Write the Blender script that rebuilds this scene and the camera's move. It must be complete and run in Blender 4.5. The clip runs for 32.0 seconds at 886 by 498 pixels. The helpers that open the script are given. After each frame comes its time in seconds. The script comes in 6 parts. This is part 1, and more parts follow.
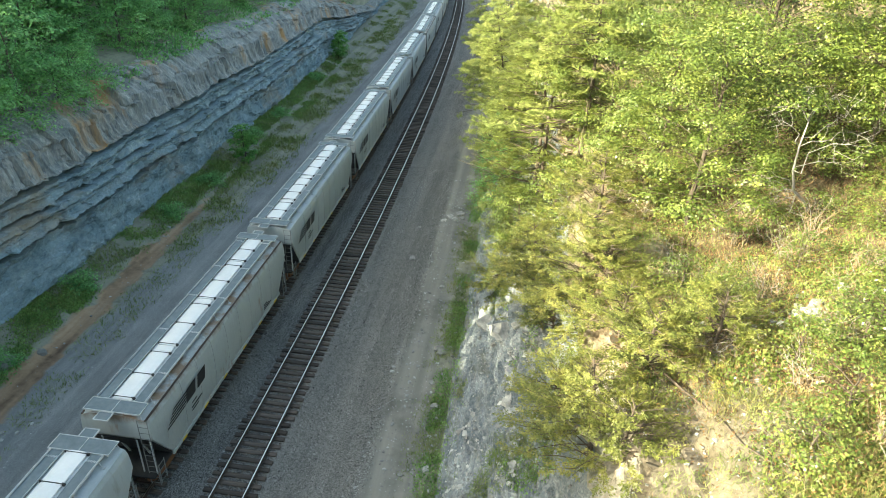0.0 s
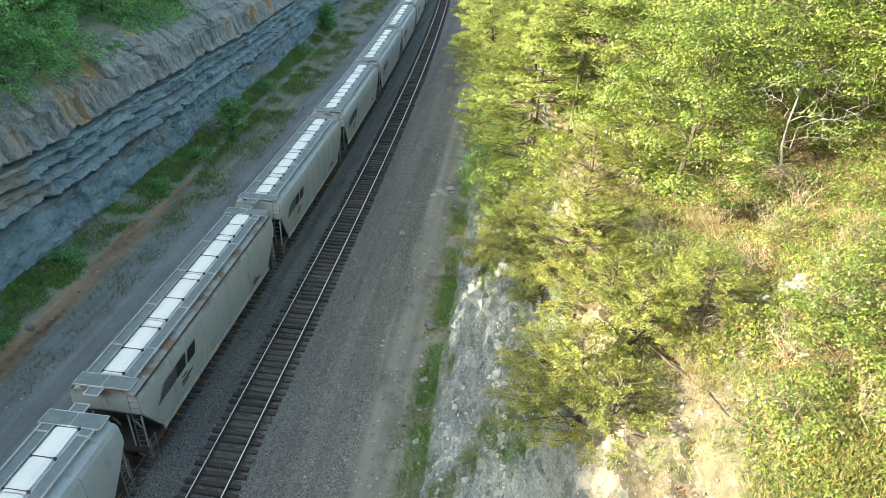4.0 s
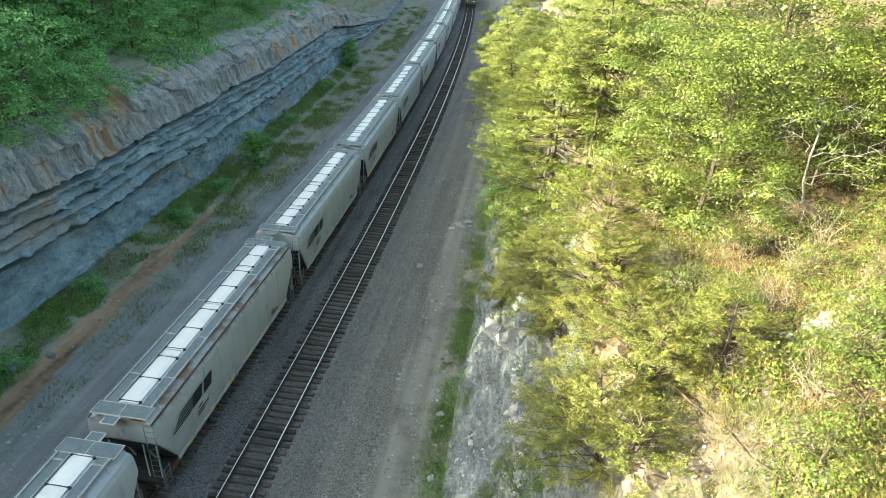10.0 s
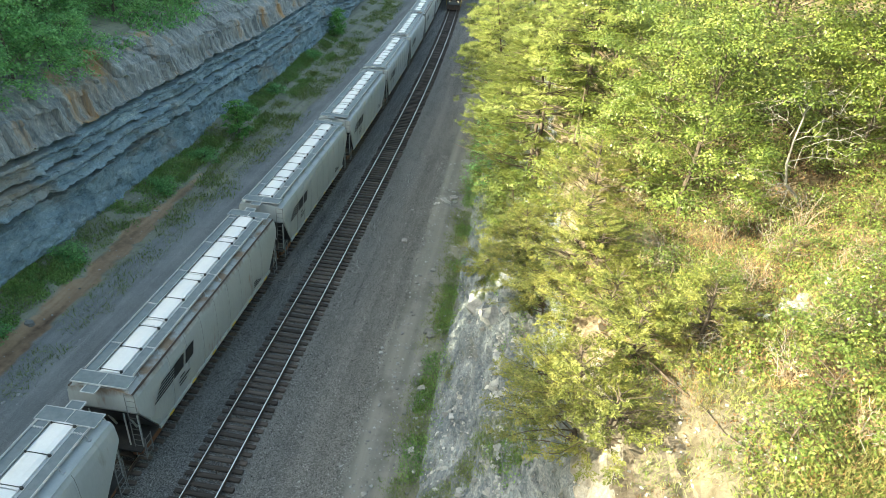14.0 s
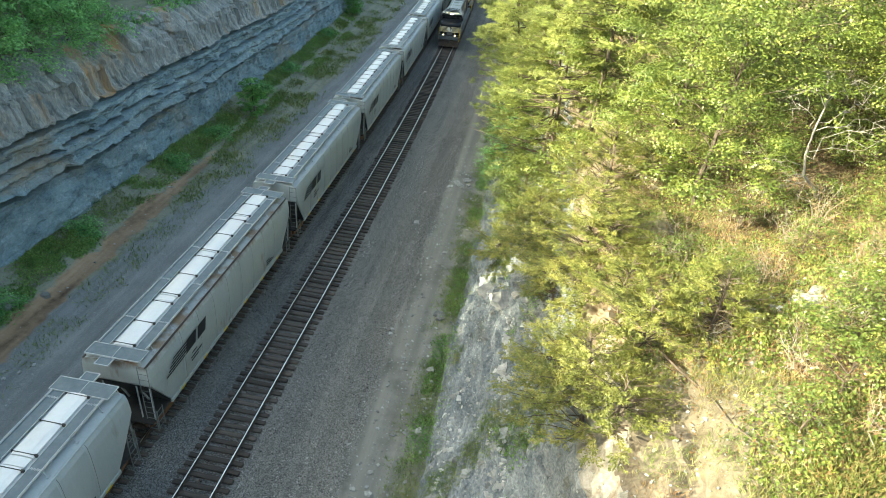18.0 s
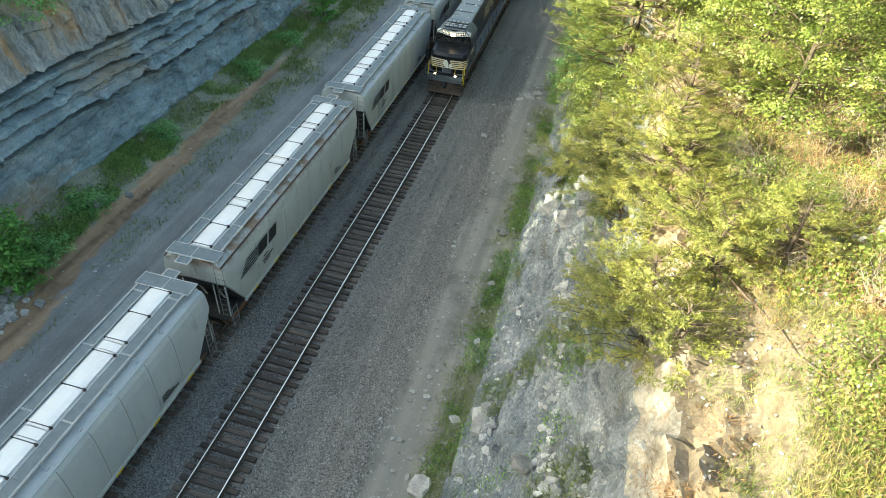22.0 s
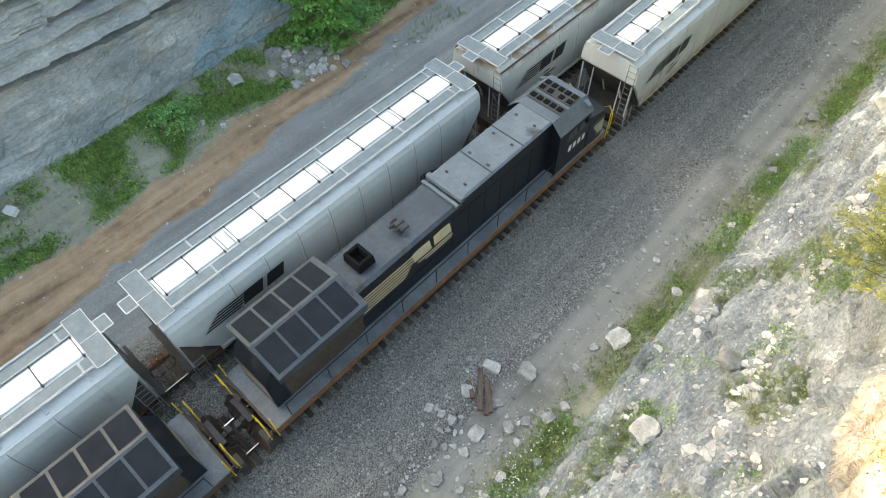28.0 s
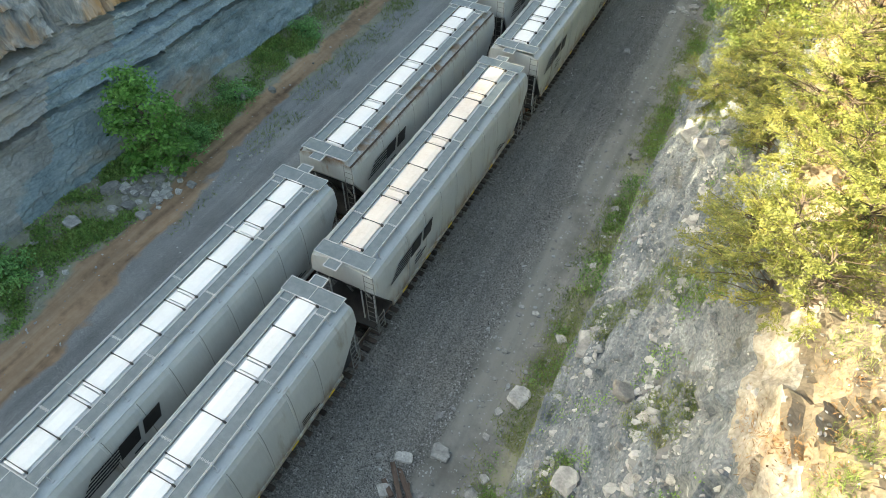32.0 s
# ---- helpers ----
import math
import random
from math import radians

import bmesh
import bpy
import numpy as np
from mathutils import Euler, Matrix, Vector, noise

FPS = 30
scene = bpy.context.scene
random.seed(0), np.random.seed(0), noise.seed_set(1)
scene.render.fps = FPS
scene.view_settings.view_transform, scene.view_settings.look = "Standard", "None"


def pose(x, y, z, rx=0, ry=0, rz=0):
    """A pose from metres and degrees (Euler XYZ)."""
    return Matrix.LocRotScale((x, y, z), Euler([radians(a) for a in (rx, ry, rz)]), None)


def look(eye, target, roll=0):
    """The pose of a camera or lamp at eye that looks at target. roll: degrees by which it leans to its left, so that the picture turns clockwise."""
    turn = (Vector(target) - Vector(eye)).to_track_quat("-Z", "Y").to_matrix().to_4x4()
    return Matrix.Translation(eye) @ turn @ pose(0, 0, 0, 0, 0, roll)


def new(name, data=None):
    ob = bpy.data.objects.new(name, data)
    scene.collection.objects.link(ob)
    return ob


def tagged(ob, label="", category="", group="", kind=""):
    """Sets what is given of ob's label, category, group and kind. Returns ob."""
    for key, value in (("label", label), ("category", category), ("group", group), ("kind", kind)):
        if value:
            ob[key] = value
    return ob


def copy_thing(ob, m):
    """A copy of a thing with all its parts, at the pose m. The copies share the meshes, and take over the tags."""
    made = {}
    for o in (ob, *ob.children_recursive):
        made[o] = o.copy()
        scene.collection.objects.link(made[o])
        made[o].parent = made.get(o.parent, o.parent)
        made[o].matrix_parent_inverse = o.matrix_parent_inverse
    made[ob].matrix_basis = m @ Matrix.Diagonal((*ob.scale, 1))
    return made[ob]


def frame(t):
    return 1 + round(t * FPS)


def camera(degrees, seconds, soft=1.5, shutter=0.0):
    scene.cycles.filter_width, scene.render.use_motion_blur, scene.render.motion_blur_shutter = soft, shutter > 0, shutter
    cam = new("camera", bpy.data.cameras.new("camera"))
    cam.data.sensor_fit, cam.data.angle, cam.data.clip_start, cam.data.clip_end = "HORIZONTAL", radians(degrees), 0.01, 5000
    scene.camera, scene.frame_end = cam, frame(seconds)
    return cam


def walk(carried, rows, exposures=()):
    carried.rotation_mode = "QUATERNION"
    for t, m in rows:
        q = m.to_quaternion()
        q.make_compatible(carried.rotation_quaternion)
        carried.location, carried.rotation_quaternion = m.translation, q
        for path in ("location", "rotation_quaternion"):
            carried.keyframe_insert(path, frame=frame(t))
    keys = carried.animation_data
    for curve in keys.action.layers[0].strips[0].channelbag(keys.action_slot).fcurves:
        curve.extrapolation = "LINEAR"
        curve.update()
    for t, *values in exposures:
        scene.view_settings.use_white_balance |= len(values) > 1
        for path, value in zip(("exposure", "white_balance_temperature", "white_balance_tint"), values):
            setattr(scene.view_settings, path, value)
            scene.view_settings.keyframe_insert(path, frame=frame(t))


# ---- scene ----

# ---- camera: it hovers on one spot and turns ----
EYE = (11.46, 0.0, 24.33)
CURVE = 0.000290          # the line bends left past y = 30
# seconds, stops, kelvin, tint: it opens up and turns warmer over the shaded rock
EXPOSE = [(0.0, 2.13, 7250, -5.0), (21.0, 2.13, 7250, -5.0), (23.0, 2.38, 7700, -1.0), (25.5, 2.66, 8200, 3.0),
          (28.0, 3.0, 8400, 5.0), (30.0, 2.43, 8250, 3.0), (31.0, 2.44, 8150, 2.0), (32.0, 2.36, 8000, 1.0)]
cam = camera(69.22, 32.0, soft=0.9)
PATH = [  # seconds, yaw, pitch, roll
    (0.0, 7.42, -28.78, -2.25),
    (0.5, 7.05, -29.63, -4.15),
    (1.0, 7.13, -29.87, -3.78),
    (1.5, 6.89, -29.82, -3.42),
    (2.0, 6.18, -29.23, -3.78),
    (2.5, 5.81, -29.51, -2.28),
    (4.5, 6.99, -31.13, -2.95),
    (5.0, 7.25, -28.15, -3.72),
    (5.5, 9.49, -27.02, -2.94),
    (6.0, 11.06, -27.16, -2.79),
    (6.5, 9.85, -28.17, -2.80),
    (7.0, 7.25, -27.52, -2.28),
    (7.5, 7.21, -28.00, -2.27),
    (8.0, 7.46, -28.64, -1.57),
    (8.5, 7.96, -27.87, -1.68),
    (9.0, 8.20, -28.13, -1.93),
    (9.5, 7.88, -27.75, -2.20),
    (10.0, 8.31, -28.10, -2.48),
    (10.5, 8.66, -27.76, -2.77),
    (11.0, 9.25, -27.49, -2.36),
    (11.5, 8.87, -28.75, -2.90),
    (12.0, 8.68, -29.04, -3.09),
    (12.5, 8.35, -29.09, -3.27),
    (13.0, 8.01, -29.38, -3.04),
    (13.5, 7.96, -29.47, -3.31),
    (14.0, 7.68, -30.28, -4.16),
    (14.5, 7.66, -30.87, -4.43),
    (16.5, 8.41, -32.11, -4.52),
    (17.0, 8.47, -31.67, -4.37),
    (17.5, 9.06, -31.85, -4.58),
    (18.0, 9.33, -31.93, -4.85),
    (18.5, 10.04, -35.61, -7.32),
    (19.0, 12.76, -32.71, -5.18),
    (19.5, 11.52, -32.65, -5.19),
    (20.0, 10.58, -33.16, -5.04),
    (20.5, 10.91, -33.16, -5.33),
    (21.0, 11.10, -33.27, -5.81),
    (21.5, 11.13, -35.44, -6.27),
    (22.0, 15.32, -40.00, -3.34),
    (22.5, 20.38, -43.81, -2.25),
    (23.0, 22.15, -45.83, -1.27),
    (23.5, 22.51, -46.59, -1.89),
    (24.0, 25.70, -46.58, -2.54),
    (24.5, 29.24, -49.54, -2.78),
    (25.0, 33.31, -51.55, -2.98),
    (25.5, 39.57, -53.97, -1.76),
    (27.5, 45.01, -55.67, 0.66),
    (28.0, 43.40, -55.67, 0.92),
    (28.5, 41.57, -53.50, -0.32),
    (29.0, 40.42, -52.93, 0.78),
    (29.5, 38.28, -52.43, 0.32),
    (30.0, 35.23, -50.67, -1.03),
    (30.5, 31.58, -48.40, -0.88),
    (31.0, 28.89, -47.97, -1.01),
    (31.5, 27.27, -48.22, -1.14),
    (32.0, 27.06, -48.02, -0.12),
]
walk(cam, [(t, pose(*EYE, 90 + p, r, y)) for t, y, p, r in PATH], exposures=EXPOSE)

# ---- daylight: a low sun from beyond the wooded ridge ----
SUN_EL, SUN_AZ = 23.1, 250.0      # degrees; azimuth clockwise from +y
world = bpy.data.worlds.new("world")
scene.world = world
world.use_nodes = True
_n = world.node_tree.nodes
sky = _n.new("ShaderNodeTexSky")
sky.sky_type, sky.sun_disc = "NISHITA", False
sky.dust_density, sky.ozone_density = 3.0, 0.6
sky.sun_elevation, sky.sun_rotation = radians(SUN_EL), radians(SUN_AZ)
_n["Background"].inputs[1].default_value = 0.14
world.node_tree.links.new(sky.outputs[0], _n["Background"].inputs[0])
sun = new("sun", bpy.data.lights.new("sun", "SUN"))
sun.data.energy, sun.data.angle, sun.data.color = 5.7, radians(0.5), (1.0, 0.9, 0.73)
_d = Vector((math.sin(radians(SUN_AZ)) * math.cos(radians(SUN_EL)),
             math.cos(radians(SUN_AZ)) * math.cos(radians(SUN_EL)), math.sin(radians(SUN_EL))))
sun.matrix_world = look(_d * 400, (0, 0, 0))


# ---- materials ----
def material(name, colors, scale=4.0, fine=40.0, rough=0.8, bump=0.25, metal=0.0, stretch=(1, 1, 1), fine_mix=0.35,
             stain=None, stain_scale=0.5, stain_at=0.55, spec=0.4, vary=0.0, island=0.0, dist=0.02, through_light=0.0, run_off=None, facets=0.0, facet_scale=1.5, facet_stretch=(1, 1, 1)):
    """Procedural surface: colours mixed by a broad and a fine noise, stains on top, relief from both."""
    m = bpy.data.materials.new(name)
    m.use_nodes = True
    nt = m.node_tree
    N, L = nt.nodes, nt.links
    b = N["Principled BSDF"]
    co = N.new("ShaderNodeTexCoord")
    mp = N.new("ShaderNodeMapping")
    mp.inputs["Scale"].default_value = stretch
    L.new(co.outputs["Object"], mp.inputs[0])

    def noise_node(s, detail=6.0, src=mp):
        n = N.new("ShaderNodeTexNoise")
        n.inputs["Scale"].default_value, n.inputs["Detail"].default_value = s, detail
        n.inputs["Roughness"].default_value = 0.62
        L.new(src.outputs[0], n.inputs["Vector"])
        return n
    broad, grain = noise_node(scale), noise_node(fine)
    ramp = N.new("ShaderNodeValToRGB")
    els = ramp.color_ramp.elements
    while len(els) < len(colors):
        els.new(0.5)
    for i, c in enumerate(colors):
        els[i].position = 0.3 + 0.4 * i / max(1, len(colors) - 1)
        els[i].color = (*c, 1)
    add = N.new("ShaderNodeMix")
    add.inputs[0].default_value = fine_mix
    L.new(broad.outputs[0], add.inputs[2])
    L.new(grain.outputs[0], add.inputs[3])
    L.new(add.outputs[0], ramp.inputs[0])
    col = ramp.outputs[0]
    if stain:
        sn = noise_node(stain_scale, 8.0)
        sr = N.new("ShaderNodeMapRange")
        sr.inputs["From Min"].default_value, sr.inputs["From Max"].default_value = stain_at, stain_at + 0.13
        L.new(sn.outputs[0], sr.inputs["Value"])
        mx = N.new("ShaderNodeMix")
        mx.data_type = "RGBA"
        mx.inputs["B"].default_value = (*stain, 1)
        L.new(sr.outputs[0], mx.inputs["Factor"])
        L.new(col, mx.inputs["A"])
        col = mx.outputs["Result"]
    relief = add.outputs[0]
    if facets:       # angular broken faces at two sizes, with hairline cracks between the larger
        fm = N.new("ShaderNodeMapping")
        fm.inputs["Scale"].default_value = facet_stretch
        fm.inputs["Rotation"].default_value = (.25, .15, .3)
        wob = N.new("ShaderNodeMix")
        wob.data_type = "RGBA"
        wob.inputs["Factor"].default_value = .3
        L.new(co.outputs["Object"], fm.inputs[0])
        L.new(fm.outputs[0], wob.inputs["A"])
        L.new(noise_node(2.0, 3.0, fm).outputs["Color"], wob.inputs["B"])
        for k, (fs, amount) in enumerate(((facet_scale, facets), (facet_scale * 3.3, facets * .7))):
            vo = N.new("ShaderNodeTexVoronoi")
            vo.inputs["Scale"].default_value = fs
            L.new(wob.outputs["Result"], vo.inputs["Vector"])
            sc = N.new("ShaderNodeSeparateColor")
            L.new(vo.outputs["Color"], sc.inputs[0])
            vr = N.new("ShaderNodeMapRange")
            vr.inputs["To Min"].default_value, vr.inputs["To Max"].default_value = 1 - amount, 1 + amount
            L.new(sc.outputs[0], vr.inputs["Value"])
            value = vr.outputs[0]
            if k == 0:
                ve = N.new("ShaderNodeTexVoronoi")
                ve.feature = "DISTANCE_TO_EDGE"
                ve.inputs["Scale"].default_value = fs
                L.new(wob.outputs["Result"], ve.inputs["Vector"])
                er = N.new("ShaderNodeMapRange")
                er.inputs["From Max"].default_value, er.inputs["To Min"].default_value = .018, .8
                L.new(ve.outputs["Distance"], er.inputs["Value"])
                mm = N.new("ShaderNodeMath")
                mm.operation = "MULTIPLY"
                L.new(value, mm.inputs[0])
                L.new(er.outputs[0], mm.inputs[1])
                value = mm.outputs[0]
            fh = N.new("ShaderNodeHueSaturation")
            L.new(value, fh.inputs["Value"])
            L.new(col, fh.inputs["Color"])
            col = fh.outputs[0]
            rl = N.new("ShaderNodeMath")
            rl.operation, rl.inputs[1].default_value = "MULTIPLY_ADD", .5 if k == 0 else .3
            L.new(sc.outputs[1], rl.inputs[0])
            L.new(relief, rl.inputs[2])
            relief = rl.outputs[0]
    if run_off:      # rust washed down from a height z0 to z1
        z0, z1, rust = run_off
        sp = N.new("ShaderNodeSeparateXYZ")
        L.new(co.outputs["Object"], sp.inputs[0])
        ra = N.new("ShaderNodeMapRange")
        ra.inputs["From Min"].default_value, ra.inputs["From Max"].default_value = z1, z0
        L.new(sp.outputs[2], ra.inputs["Value"])
        mu = N.new("ShaderNodeMath")
        mu.operation = "MULTIPLY"
        L.new(ra.outputs[0], mu.inputs[0])
        L.new(noise_node(2.2, 5.0).outputs[0], mu.inputs[1])
        mr = N.new("ShaderNodeMapRange")
        mr.inputs["From Min"].default_value, mr.inputs["From Max"].default_value = .27, .55
        L.new(mu.outputs[0], mr.inputs["Value"])
        mx = N.new("ShaderNodeMix")
        mx.data_type = "RGBA"
        mx.inputs["B"].default_value = (*rust, 1)
        L.new(mr.outputs[0], mx.inputs["Factor"])
        L.new(col, mx.inputs["A"])
        col = mx.outputs["Result"]
    if vary or island:
        hs = N.new("ShaderNodeHueSaturation")
        mr = N.new("ShaderNodeMapRange")
        amount = vary or island
        mr.inputs["To Min"].default_value, mr.inputs["To Max"].default_value = 1 - amount, 1 + amount
        if vary:
            L.new(N.new("ShaderNodeObjectInfo").outputs["Random"], mr.inputs["Value"])
        else:
            L.new(N.new("ShaderNodeNewGeometry").outputs["Random Per Island"], mr.inputs["Value"])
        L.new(mr.outputs[0], hs.inputs["Value"])
        L.new(col, hs.inputs["Color"])
        col = hs.outputs[0]
    L.new(col, b.inputs["Base Color"])
    b.inputs["Roughness"].default_value, b.inputs["Metallic"].default_value = rough, metal
    b.inputs["Specular IOR Level"].default_value = spec
    if bump:
        bp = N.new("ShaderNodeBump")
        bp.inputs["Strength"].default_value, bp.inputs["Distance"].default_value = bump, dist
        L.new(relief, bp.inputs["Height"])
        L.new(bp.outputs[0], b.inputs["Normal"])
    if through_light:
        tr = N.new("ShaderNodeBsdfTranslucent")
        L.new(col, tr.inputs[0])
        ms = N.new("ShaderNodeMixShader")
        ms.inputs[0].default_value = through_light
        L.new(b.outputs[0], ms.inputs[1])
        L.new(tr.outputs[0], ms.inputs[2])
        L.new(ms.outputs[0], N["Material Output"].inputs[0])
    return m


def glow(name, color, strength):
    m = bpy.data.materials.new(name)
    m.use_nodes = True
    b = m.node_tree.nodes["Principled BSDF"]
    b.inputs["Base Color"].default_value = (*color, 1)
    b.inputs["Emission Color"].default_value = (*color, 1)
    b.inputs["Emission Strength"].default_value = strength
    return m


def ground_material():
    """Soil, gravel road, dirt path, ballast and mud, blended where they meet."""
    m = bpy.data.materials.new("cutting_ground")
    m.use_nodes = True
    N, L = m.node_tree.nodes, m.node_tree.links
    b = N["Principled BSDF"]
    co = N.new("ShaderNodeTexCoord")

    def noise_at(s, detail=7.0, rough=.65):
        n = N.new("ShaderNodeTexNoise")
        n.inputs["Scale"].default_value, n.inputs["Detail"].default_value, n.inputs["Roughness"].default_value = s, detail, rough
        L.new(co.outputs["Object"], n.inputs["Vector"])
        return n.outputs[0]

    def tones(src, *cols):
        r = N.new("ShaderNodeValToRGB")
        e = r.color_ramp.elements
        while len(e) < len(cols):
            e.new(.5)
        for i, c in enumerate(cols):
            e[i].position, e[i].color = .3 + .4 * i / (len(cols) - 1), (*c, 1)
        L.new(src, r.inputs[0])
        return r.outputs[0]
    broad, mid, fine = noise_at(.35), noise_at(2.2), noise_at(16, 4, .8)
    vor = N.new("ShaderNodeTexVoronoi")
    vor.inputs["Scale"].default_value = 29.0
    L.new(co.outputs["Object"], vor.inputs["Vector"])
    pebble = N.new("ShaderNodeSeparateColor")
    L.new(vor.outputs["Color"], pebble.inputs[0])
    col = tones(mid, (.14, .145, .11), (.235, .232, .185), (.195, .215, .125))

    def over(col, name, other, sharp=.35):
        at = N.new("ShaderNodeAttribute")
        at.attribute_name = name
        ad = N.new("ShaderNodeMath")
        ad.operation = "MULTIPLY_ADD"
        L.new(mid, ad.inputs[0])
        ad.inputs[1].default_value = .7
        L.new(at.outputs["Fac"], ad.inputs[2])
        mr = N.new("ShaderNodeMapRange")
        mr.inputs["From Min"].default_value, mr.inputs["From Max"].default_value = .85 - sharp / 2, .85 + sharp / 2
        L.new(ad.outputs[0], mr.inputs["Value"])
        mx = N.new("ShaderNodeMix")
        mx.data_type = "RGBA"
        L.new(mr.outputs[0], mx.inputs["Factor"])
        L.new(col, mx.inputs["A"])
        L.new(other, mx.inputs["B"])
        return mx.outputs["Result"], mr.outputs[0]
    pm = N.new("ShaderNodeMapping")
    pm.inputs["Scale"].default_value = (1.3, .16, 1.0)
    L.new(co.outputs["Object"], pm.inputs[0])
    tracks = N.new("ShaderNodeTexNoise")
    tracks.inputs["Scale"].default_value, tracks.inputs["Detail"].default_value, tracks.inputs["Distortion"].default_value = 1.0, 4.0, .6
    L.new(pm.outputs[0], tracks.inputs["Vector"])
    path_mix = N.new("ShaderNodeMix")
    path_mix.inputs["Factor"].default_value = .65
    L.new(mid, path_mix.inputs[2])
    L.new(tracks.outputs[0], path_mix.inputs[3])
    col, _ = over(col, "litter_amount", tones(mid, (.06, .045, .026), (.125, .094, .058), (.23, .185, .13)))
    col, _ = over(col, "bare_amount", tones(mid, (.08, .066, .042), (.15, .128, .094), (.22, .192, .15)))
    col, _ = over(col, "road_amount", tones(fine, (.125, .13, .13), (.2, .206, .205), (.3, .303, .296)))
    col, _ = over(col, "path_amount", tones(path_mix.outputs[0], (.11, .072, .047), (.29, .195, .125), (.37, .275, .19)))
    stones = tones(pebble.outputs[0], (.105, .102, .095), (.16, .156, .146), (.235, .23, .214))
    col, gravel = over(col, "ballast_amount", stones)
    # grime between the tracks, with some of the train's shade in its colour
    col, _ = over(col, "grime_shade_amount", tones(pebble.outputs[0], (.076, .075, .071), (.145, .142, .135), (.235, .231, .22)), .5)
    col, wet = over(col, "mud_amount", tones(broad, (.155, .152, .136), (.235, .23, .21), (.195, .192, .17)))
    ov = N.new("ShaderNodeMix")
    ov.data_type, ov.blend_type = "RGBA", "OVERLAY"
    ov.inputs["Factor"].default_value = .8
    L.new(col, ov.inputs["A"])
    mp = N.new("ShaderNodeMapping")
    mp.inputs["Scale"].default_value = (1.6, .035, 1.0)
    L.new(co.outputs["Object"], mp.inputs[0])
    ruts = N.new("ShaderNodeTexNoise")
    ruts.inputs["Scale"].default_value, ruts.inputs["Detail"].default_value = 1.0, 4.0
    L.new(mp.outputs[0], ruts.inputs["Vector"])
    both = N.new("ShaderNodeMix")
    both.inputs["Factor"].default_value = .6
    L.new(broad, both.inputs[2])
    L.new(ruts.outputs[0], both.inputs[3])
    L.new(tones(both.outputs[0], (.28, .28, .28), (.5, .5, .5), (.72, .71, .69)), ov.inputs["B"])
    L.new(ov.outputs["Result"], b.inputs["Base Color"])
    b.inputs["Roughness"].default_value = .92
    b.inputs["Specular IOR Level"].default_value = .25
    h = N.new("ShaderNodeMix")
    L.new(gravel, h.inputs["Factor"])
    L.new(fine, h.inputs[2])
    L.new(pebble.outputs[1], h.inputs[3])
    bp = N.new("ShaderNodeBump")
    bp.inputs["Strength"].default_value, bp.inputs["Distance"].default_value = .8, .04
    L.new(h.outputs[0], bp.inputs["Height"])
    L.new(bp.outputs[0], b.inputs["Normal"])
    return m


M_STONE = material("ballast_stone", [(.075, .073, .068), (.19, .187, .177), (.345, .342, .325)], 1.9, 20, .9, .3, stretch=(1, .025, 1), fine_mix=.2, island=.85)
# oily stones, coloured darker to take in the shade beside the train
M_DARKSTONE = material("oily_ballast_stone", [(.082, .083, .081), (.165, .167, .163), (.3, .302, .294)], 1.9, 20, .85, .3, stretch=(1, .05, 1), fine_mix=.4, island=.95)
M_CHIP = material("rock_chip", [(.18, .185, .185), (.28, .285, .28), (.39, .392, .38)], 3, 20, .9, .3, island=.45)
M_PALECHIP = material("pale_chip", [(.26, .265, .265), (.4, .4, .39), (.55, .545, .52)], 3, 20, .9, .3, island=.35)
M_LITTER = material("leaf_litter", [(.08, .06, .035), (.165, .125, .08), (.27, .23, .17), (.14, .145, .075)], .8, 7, .95, .8, dist=.1)
M_GROUND = material("ground_soil", [(.16, .12, .08), (.24, .19, .13), (.2, .2, .12)], .35, 5, .95, .6, dist=.05)
M_ROCK = material("shale_rock", [(.07, .11, .135), (.152, .215, .246), (.235, .3, .325), (.46, .51, .52)], .6, 8.0, .85, .5, stretch=(.9, .6, 1.3), fine_mix=.4,
                  stain=(.275, .225, .165), stain_scale=.13, stain_at=.53, dist=.045, facets=.1, facet_scale=1.3, facet_stretch=(1, .7, .8))
M_GREYROCK = material("grey_shale", [(.1, .115, .12), (.19, .208, .21), (.275, .287, .282), (.46, .465, .45)], .55, 8.0, .85, .5, stretch=(.9, .6, 1.3), fine_mix=.4,
                      stain=(.31, .275, .225), stain_scale=.3, stain_at=.55, dist=.045, facets=.1, facet_scale=1.1, facet_stretch=(1, .7, .8))
M_CAPROCK = material("cap_rock", [(.07, .088, .096), (.18, .198, .2), (.3, .3, .285), (.5, .48, .445)], 1.2, 6, .85, .8, stretch=(1.4, 1.4, .22), fine_mix=.5,
                     stain=(.37, .225, .11), stain_scale=.22, stain_at=.53, dist=.1, facets=.14, facet_scale=1.1, facet_stretch=(1, 1.7, .3))
M_PALE = material("pale_rock", [(.055, .066, .077), (.14, .16, .174), (.25, .272, .282), (.54, .565, .57)], .7, 9, .85, .9, stretch=(1.4, .7, 1.4), fine_mix=.5,
                  stain=(.16, .16, .135), stain_scale=.5, stain_at=.57, dist=.07, facets=.11, facet_scale=1.6, facet_stretch=(1.4, .55, 1.4))
# the slope's sunlit tone, warmer and brighter; M_PALE is the grey shaded one
M_SUNCLIFF = material("limestone_cliff", [(.14, .115, .09), (.29, .255, .205), (.42, .39, .335), (.55, .53, .48)], .8, 7, .9, 1.0, stretch=(1, .8, 1.2), fine_mix=.5,
                   stain=(.36, .22, .11), stain_scale=.5, stain_at=.57, dist=.1, facets=.12, facet_scale=1.2)
